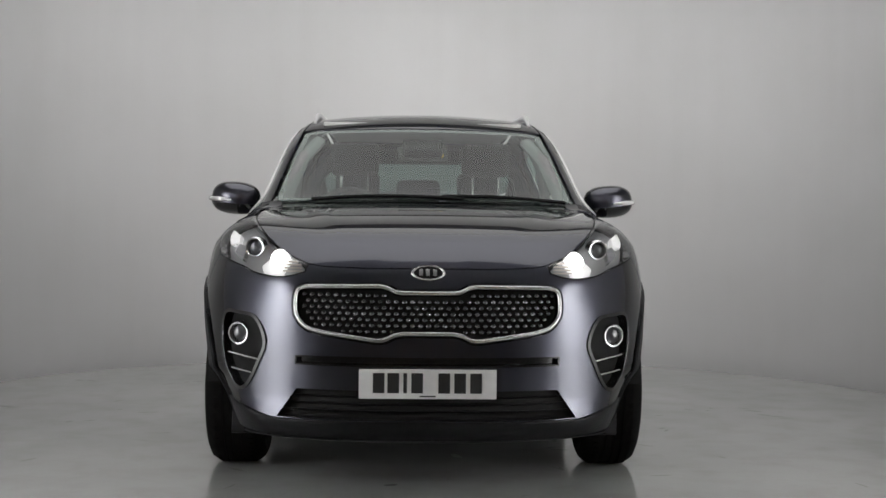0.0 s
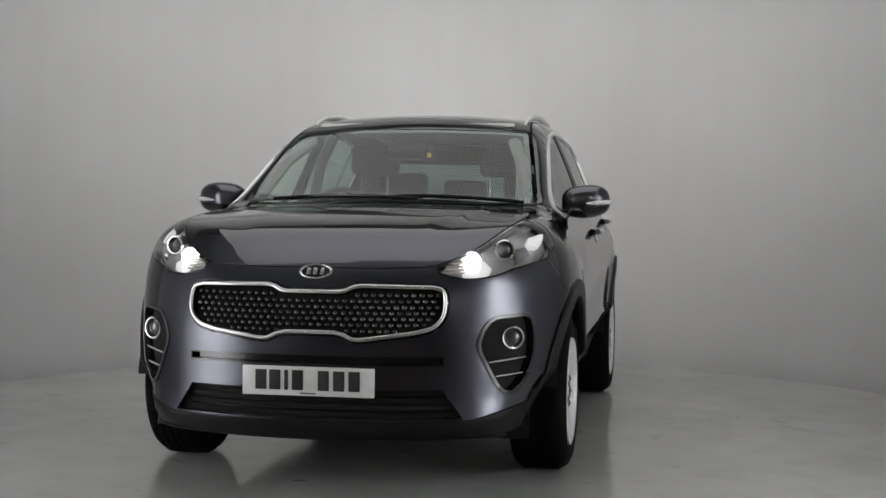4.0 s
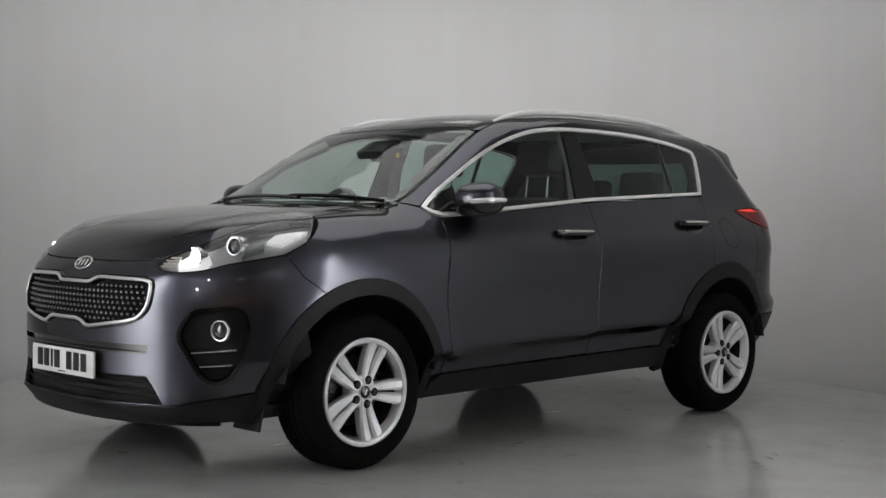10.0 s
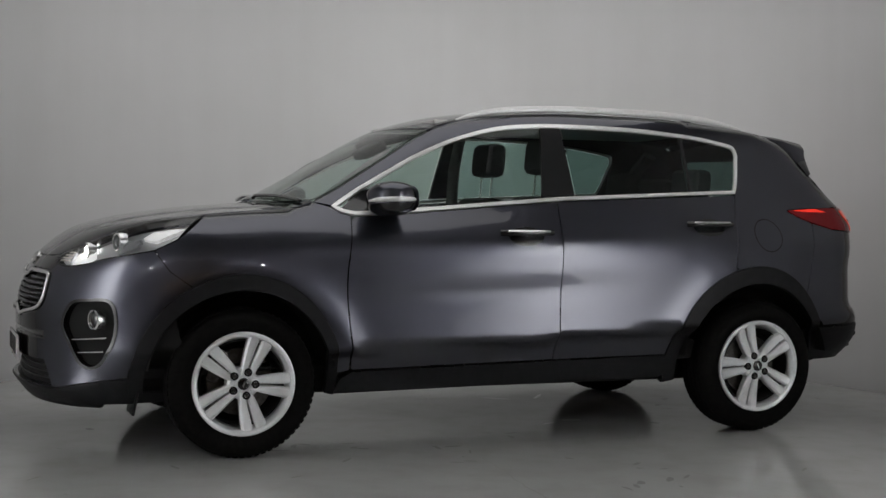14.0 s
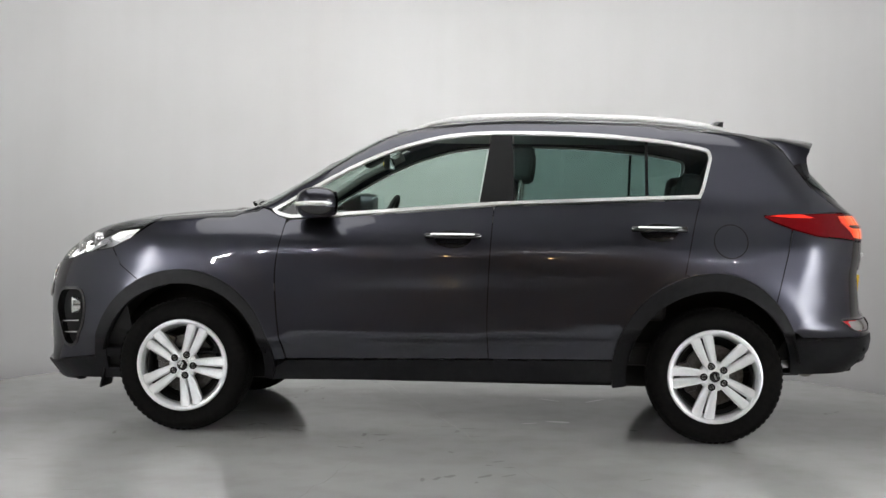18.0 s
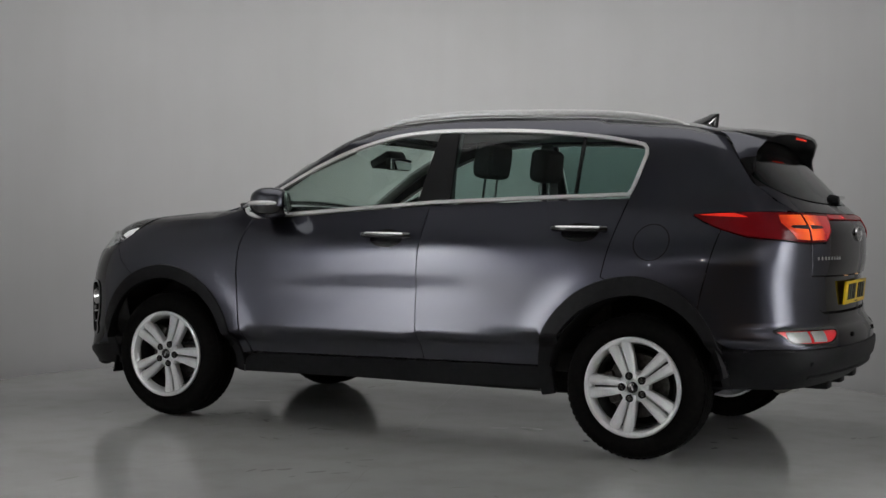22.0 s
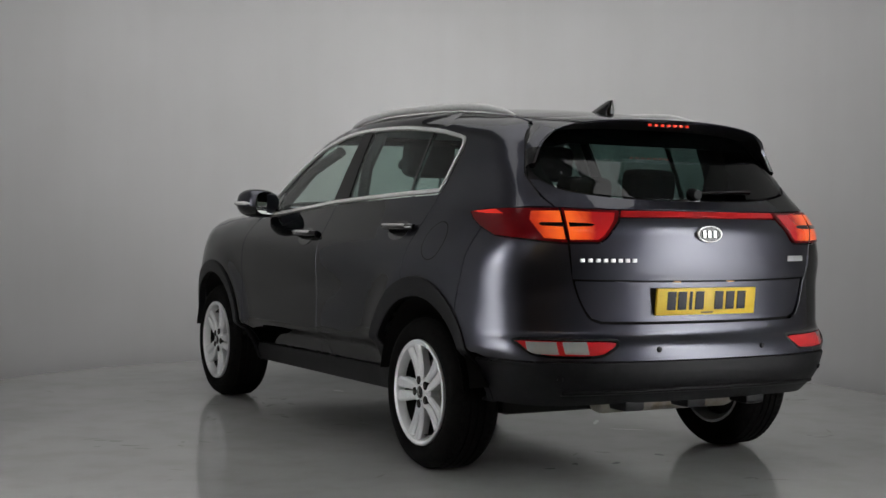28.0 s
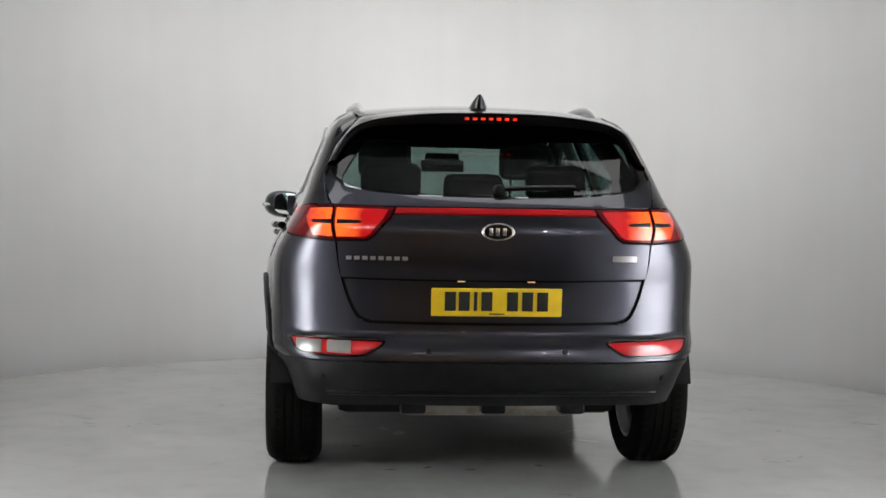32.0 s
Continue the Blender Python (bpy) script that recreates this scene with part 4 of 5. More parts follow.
        for x0, x1, z0, z1 in ((0.66, 0.785, 0.527, 0.541), (0.685, 0.775, 0.471, 0.480)):
            xs = np.linspace(x0, x1, 8)
            pts = on_front(np.array(front_uv([(s * x, z0 + (z1 - z0) * j / 7) for j, x in enumerate(xs)])))
            part("chrome_bar", tube([tuple(p + (0, 0.012, 0)) for p in pts], 0.007, 8, 0.7), CHROME, pod, "chrome bar")
        headlamp(car, s)


def lampring(parent, name, at, r, ri, lens):
    ring = lathe([(r, 0.03), (r, -0.008), (r - 0.004, -0.013), (ri + 0.002, -0.012), (ri, -0.004), (ri, 0.03)], 32, "Y", close=True)
    bmesh.ops.transform(ring, matrix=at, verts=ring.verts)
    o = part(name, ring, CHROME, parent, "round lamp with a chrome ring")
    ls = lathe([(0.0, -0.014), (ri * 0.5, -0.011), (ri * 0.85, -0.003), (ri, 0.006), (ri, 0.012), (0.0, 0.012)], 32, "Y")
    bmesh.ops.transform(ls, matrix=at, verts=ls.verts)
    part("lens", ls, lens, o)
    return o


def headlamp(car, s):
    uv = LAMP_UV if s > 0 else [(-a, z) for a, z in LAMP_UV][::-1]
    bowl = panel("headlamp", car, HOUSING, uv, on_front, off=-0.05, rim=0, gap=0.0, label="lit projector headlamp under a clear cover")
    panel("lamp_cover", bowl, CLEAR, uv, on_front, off=0.001, rim=0, gap=0.002, step=0.03)
    ring_panel("lamp_bezel", bowl, GLOSS, uv, 0.005, on_front, off=-0.002, rim=0.03, gap=0.001, step=0.03)
    pt = lambda a, z: on_front(np.array([(s * a, z)]))[0]
    c = pt(0.565, 0.918)
    at = pose(c[0], c[1] + 0.042, c[2] - 0.006, 0, 0, s * 8)
    lampring(bowl, "main_projector", at, 0.043, 0.036, LED)
    # patch round the projector that glows in place of its bloom
    glow = [(0.505, 0.868), (0.56, 0.862), (0.64, 0.872), (0.665, 0.905), (0.63, 0.955), (0.57, 0.958), (0.52, 0.92)]
    panel("bowl_bloom_patch", bowl, BOWLGLOW, [(s * a, z) for a, z in (glow if s > 0 else glow[::-1])], on_front, off=-0.035, rim=0.0, step=0.03)
    c = pt(0.73, 0.958)
    at = pose(c[0] - s * 0.01, c[1] + 0.03, c[2], 0, 0, s * 16)
    lampring(bowl, "side_projector", at, 0.042, 0.031, LENS)
    # reflector pieces: ribbed inner tip and outer wedge, whose brightness is put in as emission
    tip = [(0.445, 0.885), (0.50, 0.864), (0.535, 0.866), (0.52, 0.94), (0.47, 0.905)]
    panel("reflector", bowl, HOUSING, [(s * a, z) for a, z in (tip if s > 0 else tip[::-1])], on_front, off=-0.022, rim=0.02)
    for z in (0.872, 0.884, 0.896, 0.908):
        pts = [on_front(np.array([(s * a, z)]))[0] + np.array((0, 0.016, 0)) for a in np.linspace(0.455 + (z - 0.872) * 0.6, 0.53, 6)]
        part("louvre", tube(pts, 0.004, 6), AMBER, bowl)
    wedge = [(0.86, 0.985), (0.93, 0.972), (1.05, 1.035), (1.0, 1.035), (0.90, 1.02)]
    panel("reflector", bowl, WEDGEGLOW, [(s * a, z) for a, z in (wedge if s > 0 else wedge[::-1])], on_front, off=-0.018, rim=0.02)
    mid = [(0.77, 0.912), (0.86, 0.945), (0.86, 0.985), (0.79, 0.975)]
    panel("reflector", bowl, REFLECTOR, [(s * a, z) for a, z in (mid if s > 0 else mid[::-1])], on_front, off=-0.02, rim=0.02)


def plate(car, sgn, z, y, mat, label):
    b = box(0, y, z, 0.52, 0.012, 0.112, 0.004)
    if sgn > 0:
        bmesh.ops.rotate(b, verts=b.verts, cent=(0, y, z), matrix=Euler((radians(-5), 0, 0)).to_matrix())
    p = part("number_plate", b, mat, car, label)
    xs = [-0.185, -0.130, -0.085, -0.040, 0.062, 0.122, 0.182]
    for i, x in enumerate(xs):
        w = 0.014 if i == 2 else 0.044
        q = box((-sgn if sgn > 0 else 1) * x, y + sgn * 0.0075, z + 0.004, w, 0.003, 0.076, 0.0008)
        if sgn > 0:
            bmesh.ops.rotate(q, verts=q.verts, cent=(0, y, z), matrix=Euler((radians(-5), 0, 0)).to_matrix())
        part("plate_bar", q, INK, p)
    q = box(0, y + sgn * 0.007, z - 0.046, 0.06, 0.002, 0.005)
    part("maker_bar", q, INK, p)


def badge(car, x, z, sgn):
    uvf, mp = (front_uv, on_front) if sgn < 0 else (rear_uv, on_rear)
    c = mp(np.array(uvf([(x, z)])))[0]
    n = gradient(c[None])[0]
    zax = Vector(n)
    xax = Vector((0, 0, 1)).cross(zax).normalized()
    M = Matrix.Translation(c + n * 0.004) @ Matrix((xax, zax.cross(xax), zax)).transposed().to_4x4()
    ring = lathe([(1.0, -0.004), (1.0, 0.004), (0.95, 0.008), (0.86, 0.006), (0.84, 0.001), (0.84, -0.004)], 40, "Z", close=True)
    bmesh.ops.transform(ring, matrix=M @ Matrix.Diagonal((0.066, 0.035, 1, 1)), verts=ring.verts)
    o = part("badge", ring, CHROME, car, "oval chrome badge with plain bars")
    disc = lathe([(0, 0.002), (0.86, 0.001), (0.86, -0.004), (0, -0.004)], 40, "Z")
    bmesh.ops.transform(disc, matrix=M @ Matrix.Diagonal((0.066, 0.035, 1, 1)), verts=disc.verts)
    part("badge_field", disc, GLOSS, o)
    for k in (-0.028, -0.002, 0.026):
        part("badge_bar", box(k, 0, 0.004, 0.015, 0.03, 0.004, 0.001, bm=None), CHROME, o).matrix_local = M
    return o


def rear_end(car):
    m = on_rear
    flip = lambda u: [(-a, z) for a, z in u][::-1]
    tg_low = spline([(0.612, 0.857), (0.585, 0.775), (0.548, 0.708), (0.50, 0.686)], 4)
    half = side_to(SEAM_R, 1.0, 1) + side_to(arch_line(*RA, 50, 27, 8), 1.0, 1) + side_to([(1.76, 0.532)], 1.0, 1) + rear_uv([(0.85, 0.534), (0.6, 0.536), (0.3, 0.537), (0.0, 0.537)])
    up = rear_uv([(0.77, 1.019), (0.70, 1.010), (0.638, 1.006)] + tg_low + [(0.3, 0.683), (0.0, 0.682)])
    right = half[:-1]
    outline = right + [(-a, z) for a, z in right[::-1]] + [(-a, z) for a, z in side_to(TAIL_LOW[2:], 1.0, 1)] + [(-a, z) for a, z in up[:-1]] + up[::-1] + side_to(TAIL_LOW[2:], 1.0, 1)[::-1][:-1]
    fog = rear_uv(spline([(0.812, 0.600), (0.80, 0.627), (0.60, 0.625), (0.445, 0.620), (0.485, 0.575), (0.555, 0.553), (0.755, 0.558)], 4, True))
    bumper = panel("rear_bumper", car, PAINT, outline, m, holes=[fog, flip(fog)], step=0.035)
    low = side_to([(1.735, 0.528), (1.745, 0.45), (1.755, 0.345)], 1.0, 1) + rear_uv([(0.80, 0.343), (0.6, 0.352), (0.4, 0.36), (0.2, 0.36), (0.0, 0.36)])
    topl = rear_uv([(0.0, 0.533), (0.3, 0.533), (0.6, 0.532), (0.85, 0.530)])
    lo = [(-a, z) for a, z in low[:-1]] + low[::-1] + topl[::-1] + [(-a, z) for a, z in topl[1:]]
    skirt = panel("rear_skirt", car, CLAD, lo, m, off=0.008, rim=0.06, lip=0.004, label="matt black plastic lower rear bumper")
    pts = on_rear(np.array(rear_uv([(x, 0.415 - 0.03 * abs(x) ** 3) for x in np.linspace(-0.66, 0.66, 25)])))
    part("skirt_rib", tube([tuple(p + (0, 0.006, 0)) for p in pts], 0.014, 8, 0.8), CLAD, skirt)
    for x in (-0.32, 0.0, 0.32):
        part("diffuser_fin", box(x, 2.05, 0.345, 0.10, 0.12, 0.05, 0.015), CLAD, skirt)
    part("exhaust_silencer", lathe([(0.0, -0.36), (0.045, -0.36), (0.055, -0.33), (0.055, 0.33), (0.045, 0.36), (0.0, 0.36)], 24, "X"), STEEL, car, "dull steel silencer box").location = (0, 1.88, 0.338)
    part("rear_axle", tube([(-0.7, 1.40, 0.30), (-0.3, 1.45, 0.27), (0.3, 1.45, 0.27), (0.7, 1.40, 0.30)], 0.035), DARK, car)
    # lamps in the bumper
    for s in (1, -1):
        fu = fog if s > 0 else flip(fog)
        unit = panel("rear_fog_lamp", bumper, FOGRED, inset(fu, 0.006), m, off=-0.004, rim=0.02, label="red and clear bumper lamp")
        ring_panel("lamp_frame", unit, GLOSS, inset(fu, -0.002), 0.008, m, off=0.001, rim=0.02, gap=0.0, step=0.02)
        for x0, x1 in ((0.79, 0.685), (0.668, 0.57)):
            q = rear_uv([(s * x0, 0.565), (s * x0, 0.617), (s * x1, 0.617), (s * x1, 0.563)])
            if s < 0:
                continue
            panel("clear_lens", unit, WHITELENS, q, m, off=0.0, rim=0.004, step=0.02)
        for x in (0.27, 0.68):
            c = on_rear(np.array(rear_uv([(s * x, 0.582 if x < 0.5 else 0.47)])))[0]
            n = gradient(c[None])[0]
            b = lathe([(0, 0.004), (0.010, 0.003), (0.012, -0.004), (0, -0.004)], 16, "Z")
            bmesh.ops.transform(b, matrix=Matrix.Translation(c + n * (0.003 if x < 0.5 else 0.011)) @ Vector(n).to_track_quat("Z", "Y").to_matrix().to_4x4(), verts=b.verts)
            part("parking_sensor", b, CLAD, bumper if x < 0.5 else skirt)
        # tail lamps: body part and tailgate part
        o = TAIL_OUT if s > 0 else flip(TAIL_OUT)
        i = TAIL_IN if s > 0 else flip(TAIL_IN)
        lamp = panel("tail_lamp", car, RED, o, m, off=0.004, rim=0.02, step=0.03, label="lit red wrap-round tail lamp")
        inner = panel("tail_lamp", car, RED, i, m, off=0.004, rim=0.02, step=0.03, label="lit red tail lamp on the tailgate")
        tri = lambda q: [(s * a, z) for a, z in (q if s > 0 else q[::-1])]
        cu = lambda pts: rear_uv([(s * x, z) for x, z in (pts if s > 0 else pts[::-1])])
        panel("light_guide", lamp, HOTGLOW, cu([(0.646, 1.138), (0.735, 1.136), (0.752, 1.10), (0.738, 1.05), (0.725, 1.026), (0.646, 1.022)]), m, off=0.0065, rim=0.003, step=0.02)
        panel("light_guide", lamp, REDGLOW, tri(side_to([(1.76, 1.143), (1.64, 1.137), (1.60, 1.130), (1.70, 1.122), (1.83, 1.122)], 1.0, 1)), m, off=0.006, rim=0.002, step=0.02)
        panel("lamp_divider", lamp, GLOSS, cu([(0.646, 1.092), (0.725, 1.090), (0.735, 1.082), (0.725, 1.073), (0.646, 1.070)]), m, off=0.0085, rim=0.003, step=0.02)
        panel("light_guide", inner, HOTGLOW, cu([(0.634, 1.138), (0.425, 1.133), (0.447, 1.095), (0.50, 1.035), (0.522, 1.022), (0.634, 1.021)]), m, off=0.0065, rim=0.003, step=0.02)
        panel("lamp_divider", inner, GLOSS, cu([(0.634, 1.092), (0.545, 1.089), (0.525, 1.081), (0.545, 1.073), (0.634, 1.070)]), m, off=0.0085, rim=0.003, step=0.02)
    # tailgate
    rightu = rear_uv(spline([(0.655, 1.153), (0.675, 1.20), (0.682, 1.27)], 4) + spline([(0.655, 1.268), (0.585, 1.226), (0.42, 1.200), (0.2, 1.19), (0.0, 1.188)], 4))
    basel = rear_uv([(0.0, 1.145), (0.2, 1.146), (0.43, 1.147)])
    tail_upper = basel[:1] + basel[1:] + rightu + [(-a, z) for a, z in rightu[:-1][::-1]] + [(-a, z) for a, z in basel[1:][::-1]]
    gate = panel("tailgate", car, PAINT, tail_upper, m, step=0.035)
    mid_r = rear_uv([(0.0, 1.116), (0.2, 1.116), (0.412, 1.114), (0.423, 1.096), (0.484, 1.029), (0.513, 1.009), (0.634, 1.007), (0.618, 0.862), (0.3, 0.857), (0.0, 0.856)])
    panel("gate_skin", gate, PAINT, mid_r + [(-a, z) for a, z in mid_r[1:-1][::-1]], m, step=0.04)
    lowp = rear_uv([(0.0, 0.852), (0.3, 0.853), (0.606, 0.857)] + spline([(0.606, 0.85), (0.580, 0.775), (0.543, 0.712), (0.495, 0.692)], 4) + [(0.3, 0.689), (0.0, 0.688)])
    panel("plate_panel", gate, PAINT, lowp + [(-a, z) for a, z in lowp[1:-1][::-1]], m, off=-0.010, rim=0.01, step=0.04)
    bar = rear_uv([(x, 1.142) for x in np.linspace(-0.396, 0.396, 13)] + [(x, 1.119) for x in np.linspace(0.407, -0.407, 13)])
    panel("light_strip", gate, REDBAR, bar, m, off=0.003, rim=0.01, gap=0.001, label="thin red light strip")
    glass_r = rear_uv(spline([(0.0, 1.192), (0.2, 1.194), (0.42, 1.204), (0.575, 1.229), (0.645, 1.270), (0.662, 1.31), (0.648, 1.36)], 4) + [(0.60, 1.44), (0.545, 1.50), (0.3, 1.52), (0.0, 1.525)])
    glass = glass_r + [(-a, z) for a, z in glass_r[1:-1][::-1]]
    panel("rear_window", gate, TAILGLASS, glass, m, off=0.0, rim=0.004, label="dark tinted rear window")
    # opaque dark strip behind the glass, in place of the spoiler's shade
    band = rear_uv([(-0.615, 1.42), (-0.5, 1.428), (-0.3, 1.424), (0.0, 1.422), (0.3, 1.424), (0.5, 1.428), (0.615, 1.42), (0.60, 1.44), (0.545, 1.50), (0.3, 1.52), (-0.3, 1.52), (-0.545, 1.50), (-0.60, 1.44)])
    panel("window_top_shade", gate, DARK, band, m, off=-0.004, rim=0, step=0.05)
    # wiper
    c = on_rear(np.array(rear_uv([(-0.02, 1.215), (-0.14, 1.222), (-0.33, 1.226)])))
    part("rear_wiper", tube([tuple(q + np.array((0, 0.02, 0.006))) for q in c], 0.013, 8, 0.8), GLOSS, gate)
    c0 = c[0]
    part("wiper_boss", lathe([(0, 0.03), (0.02, 0.028), (0.028, 0.0), (0.028, -0.02), (0, -0.02)], 20, "Y"), CLAD, gate).location = (c0[0], c0[1] + 0.005, c0[2])
    plate(car, 1, 0.772, 2.156, YELLOWPLATE, "yellow rear number plate with dark bars")
    badge(car, 0.0, 1.05, 1)
    xs = np.linspace(0.365, 0.585, 8)
    for x in xs:
        c = on_rear(np.array(rear_uv([(x, 0.941)])))[0]
        part("name_bar", box(0, 0, 0, 0.022, 0.005, 0.015, 0.002), SILVER, gate).location = c + np.array((0, 0.003, 0))
    c = on_rear(np.array(rear_uv([(-0.52, 0.947)])))[0]
    part("trim_tag", box(0, 0, 0, 0.105, 0.006, 0.024, 0.003, Euler((0, 0, radians(12))).to_matrix().to_4x4()), SILVER, gate).location = c + np.array((0, 0.004, 0))
    for x in (0.14, -0.14):
        part("plate_light", box(x, 2.140, 0.8525, 0.03, 0.012, 0.004, 0.001), PLATELAMP, gate)
    # spoiler: a visor over the top and the corners of the glass, painted outside and black inside
    seam = [on_top(np.array([q]))[0] for q in ((0, 1.625), (0.2, 1.625), (0.35, 1.622), (0.46, 1.618), (0.525, 1.612))] + [on_side(1)(np.array([q]))[0] for q in ((1.665, 1.50), (1.73, 1.41), (1.795, 1.318))]
    trail = [(0, 1.90, 1.537), (0.2, 1.895, 1.534), (0.35, 1.882, 1.524), (0.47, 1.865, 1.507), (0.535, 1.845, 1.487), (0.577, 1.83, 1.462), (0.61, 1.812, 1.42), (0.652, 1.822, 1.335)]
    rest = [on_rear(np.array(rear_uv([q])))[0] + np.array((0, 0.003, 0)) for q in ((0, 1.50), (0.2, 1.498), (0.33, 1.495), (0.44, 1.487), (0.515, 1.475), (0.555, 1.45), (0.60, 1.40), (0.645, 1.335))]
    A, T, G = (np.array(spline([tuple(q) for q in c], 5)) for c in (seam, trail, rest))
    nA = gradient(A)

    def visor(lo, hi, rows):
        bm = bmesh.new()
        strips = []
        for i in range(lo, hi + 1):
            strips.append([q[i] for q in rows])
        if lo == 0:
            strips = [[p * np.array((-1, 1, 1)) for p in st] for st in strips[:0:-1]] + strips
        vs = [[bm.verts.new(tuple(p)) for p in st] for st in strips]
        for a, b in zip(vs, vs[1:]):
            for k in range(len(a) - 1):
                bm.faces.new((a[k], a[k + 1], b[k + 1], b[k]))
        bmesh.ops.recalc_face_normals(bm, faces=bm.faces)
        return smooth_edges(bm, 40)
    toward = np.array((0, 1.80, 1.36)) - T
    toward /= np.linalg.norm(toward, axis=1)[:, None]
    T2 = T + toward * 0.013 + np.array((0, -0.004, 0))
    M1, M2 = A + (T - A) * 0.35 + nA * 0.008, A + (T - A) * 0.8 + nA * 0.004
    outer = [A - nA * 0.012, A + nA * 0.002, M1, M2, T - toward * 0.001, T2]
    inner = [T2 + toward * 0.0006, T2 + (G - T2) * 0.45 + np.array((0, 0, 0.004)), G]
    sp = part("spoiler", visor(0, 31, outer), PAINT, gate, "painted roof-end spoiler")
    part("spoiler_underside", visor(0, 35, inner), CLAD, sp)
    pill = rear_uv([(0.562, 1.50), (0.605, 1.44), (0.652, 1.36), (0.668, 1.31)])
    gapl = side_to([(1.865, 1.22), (1.812, 1.292), (1.72, 1.425), (1.665, 1.50)], 1.0, 1)
    for s in (1, -1):
        uv = [(s * a, z) for a, z in pill + rear_uv([(0.684, 1.272)]) + gapl[1:]]
        panel("gate_pillar", gate, GLOSS, uv, m, off=0.0, rim=0.015, step=0.03)
        mx = np.array((s, 1, 1))
        rim_out = side_to([(1.645, 1.505), (1.70, 1.428), (1.775, 1.32)], 1.0, 1) + rear_uv([(0.692, 1.265), (0.672, 1.215)])
        rim_in = rear_uv([(0.60, 1.222), (0.615, 1.27), (0.62, 1.32), (0.60, 1.38), (0.55, 1.45), (0.52, 1.49)])
        panel("glass_border", gate, POD, [(s * a, z) for a, z in rim_out + rim_in], m, off=-0.009, rim=0, gap=0.0, step=0.03)
        part("spoiler_fin", visor(31, 35, [q * mx for q in outer[:2] + outer[2:]]), GLOSS, sp)
    br = [(x, 1.884 - 0.13 * x * x, 1.514) for x in np.linspace(-0.10, 0.10, 7)]
    for x, y, z in br:
        part("brake_light", box(x, y, z, 0.018, 0.008, 0.011, 0.003), REDGLOW, sp)


def upper_body(car):
    hood_r = spline([(0.0, -2.135), (0.12, -2.133), (0.25, -2.125), (0.40, -2.10), (0.465, -2.075)], 4) + LAMP_TOP[::-1][1:] + HOOD_EDGE[::-1][1:] + spline([(0.69, -1.085), (0.50, -1.15), (0.25, -1.195), (0.0, -1.21)], 4)
    hood = hood_r + [(-x, y) for x, y in hood_r[1:-1][::-1]]
    panel("bonnet", car, PAINT, hood, on_top, step=0.045)
    cowl_r = [(0.0, -1.205), (0.25, -1.19), (0.50, -1.145), (0.69, -1.08), (0.668, -0.985), (0.45, -1.055), (0.0, -1.11)]
    panel("cowl", car, GLOSS, cowl_r[:-1] + [(0.0, -1.11)] + [(-x, y) for x, y in cowl_r[1:-1][::-1]], on_top, off=-0.012, rim=0.02)
    ws_r = spline([(0.0, -1.115), (0.25, -1.10), (0.45, -1.06), (0.685, -0.985)], 4) + spline([(0.69, -0.91), (0.65, -0.65), (0.612, -0.44), (0.60, -0.37)], 4) + spline([(0.585, -0.36), (0.3, -0.41), (0.0, -0.43)], 4)
    ws = ws_r + [(-x, y) for x, y in ws_r[1:-1][::-1]]
    scr = panel("windscreen", car, FRONT_GLASS, ws, on_top, off=0.0, rim=0.004, gap=0.004, label="clear green-tinted windscreen")
    ring_panel("windscreen_border", scr, GLOSS, ws, 0.035, on_top, off=-0.004, rim=0, gap=0.004, step=0.03)
    part("camera_pod", box(0, -0.47, 1.425, 0.20, 0.14, 0.05, 0.018, Euler((radians(28), 0, 0)).to_matrix().to_4x4()), CLAD, scr)
    roof_r = spline([(0.0, -0.426), (0.3, -0.406), (0.585, -0.354)], 4) + [p for p in ROOF_EDGE if p[1] > -0.34] + [(0.53, 1.62), (0.0, 1.63)]
    roof = roof_r + [(-x, y) for x, y in roof_r[1:-1][::-1]]
    panel("roof", car, PAINT, roof, on_top, step=0.06)
    part("headliner", box(0, 0.55, 1.555, 1.02, 1.7, 0.02, 0.008), LINER, car, "grey cloth headliner")
    # fin aerial
    f = bmesh.new()
    sec = []
    for k in range(8):
        t = k / 7
        y0, y1, z, w = 1.27 + 0.155 * t ** 0.9, 1.462 + 0.004 * t, 0.062 * t, 0.04 * (1 - t) ** 0.8 + 0.006
        sec.append([f.verts.new((w * math.sin(a), (y0 + y1) / 2 - (y1 - y0) / 2 * math.cos(a), z)) for a in (2 * math.pi * j / 16 for j in range(16))])
    for a, b in zip(sec, sec[1:]):
        for j in range(16):
            f.faces.new((a[j], a[(j + 1) % 16], b[(j + 1) % 16], b[j]))
    f.faces.new(sec[-1])
    bmesh.ops.recalc_face_normals(f, faces=f.faces)
    part("fin_aerial", smooth_edges(f, 50), GLOSS, car, "black shark-fin aerial").location = (0, 0, float(on_top(np.array([[0, 1.37]]))[0][2]) - 0.01)
    # wipers
    for a, b in (((-0.52, -1.06), (0.18, -1.13)), ((0.08, -1.10), (0.66, -1.02))):
        pts = on_top(np.array([(a[0] + (b[0] - a[0]) * t, a[1] + (b[1] - a[1]) * t) for t in np.linspace(0, 1, 10)]))
        part("front_wiper", tube([tuple(q + np.array((0, 0, 0.012))) for q in pts], 0.011, 6, 0.9), GLOSS, car)


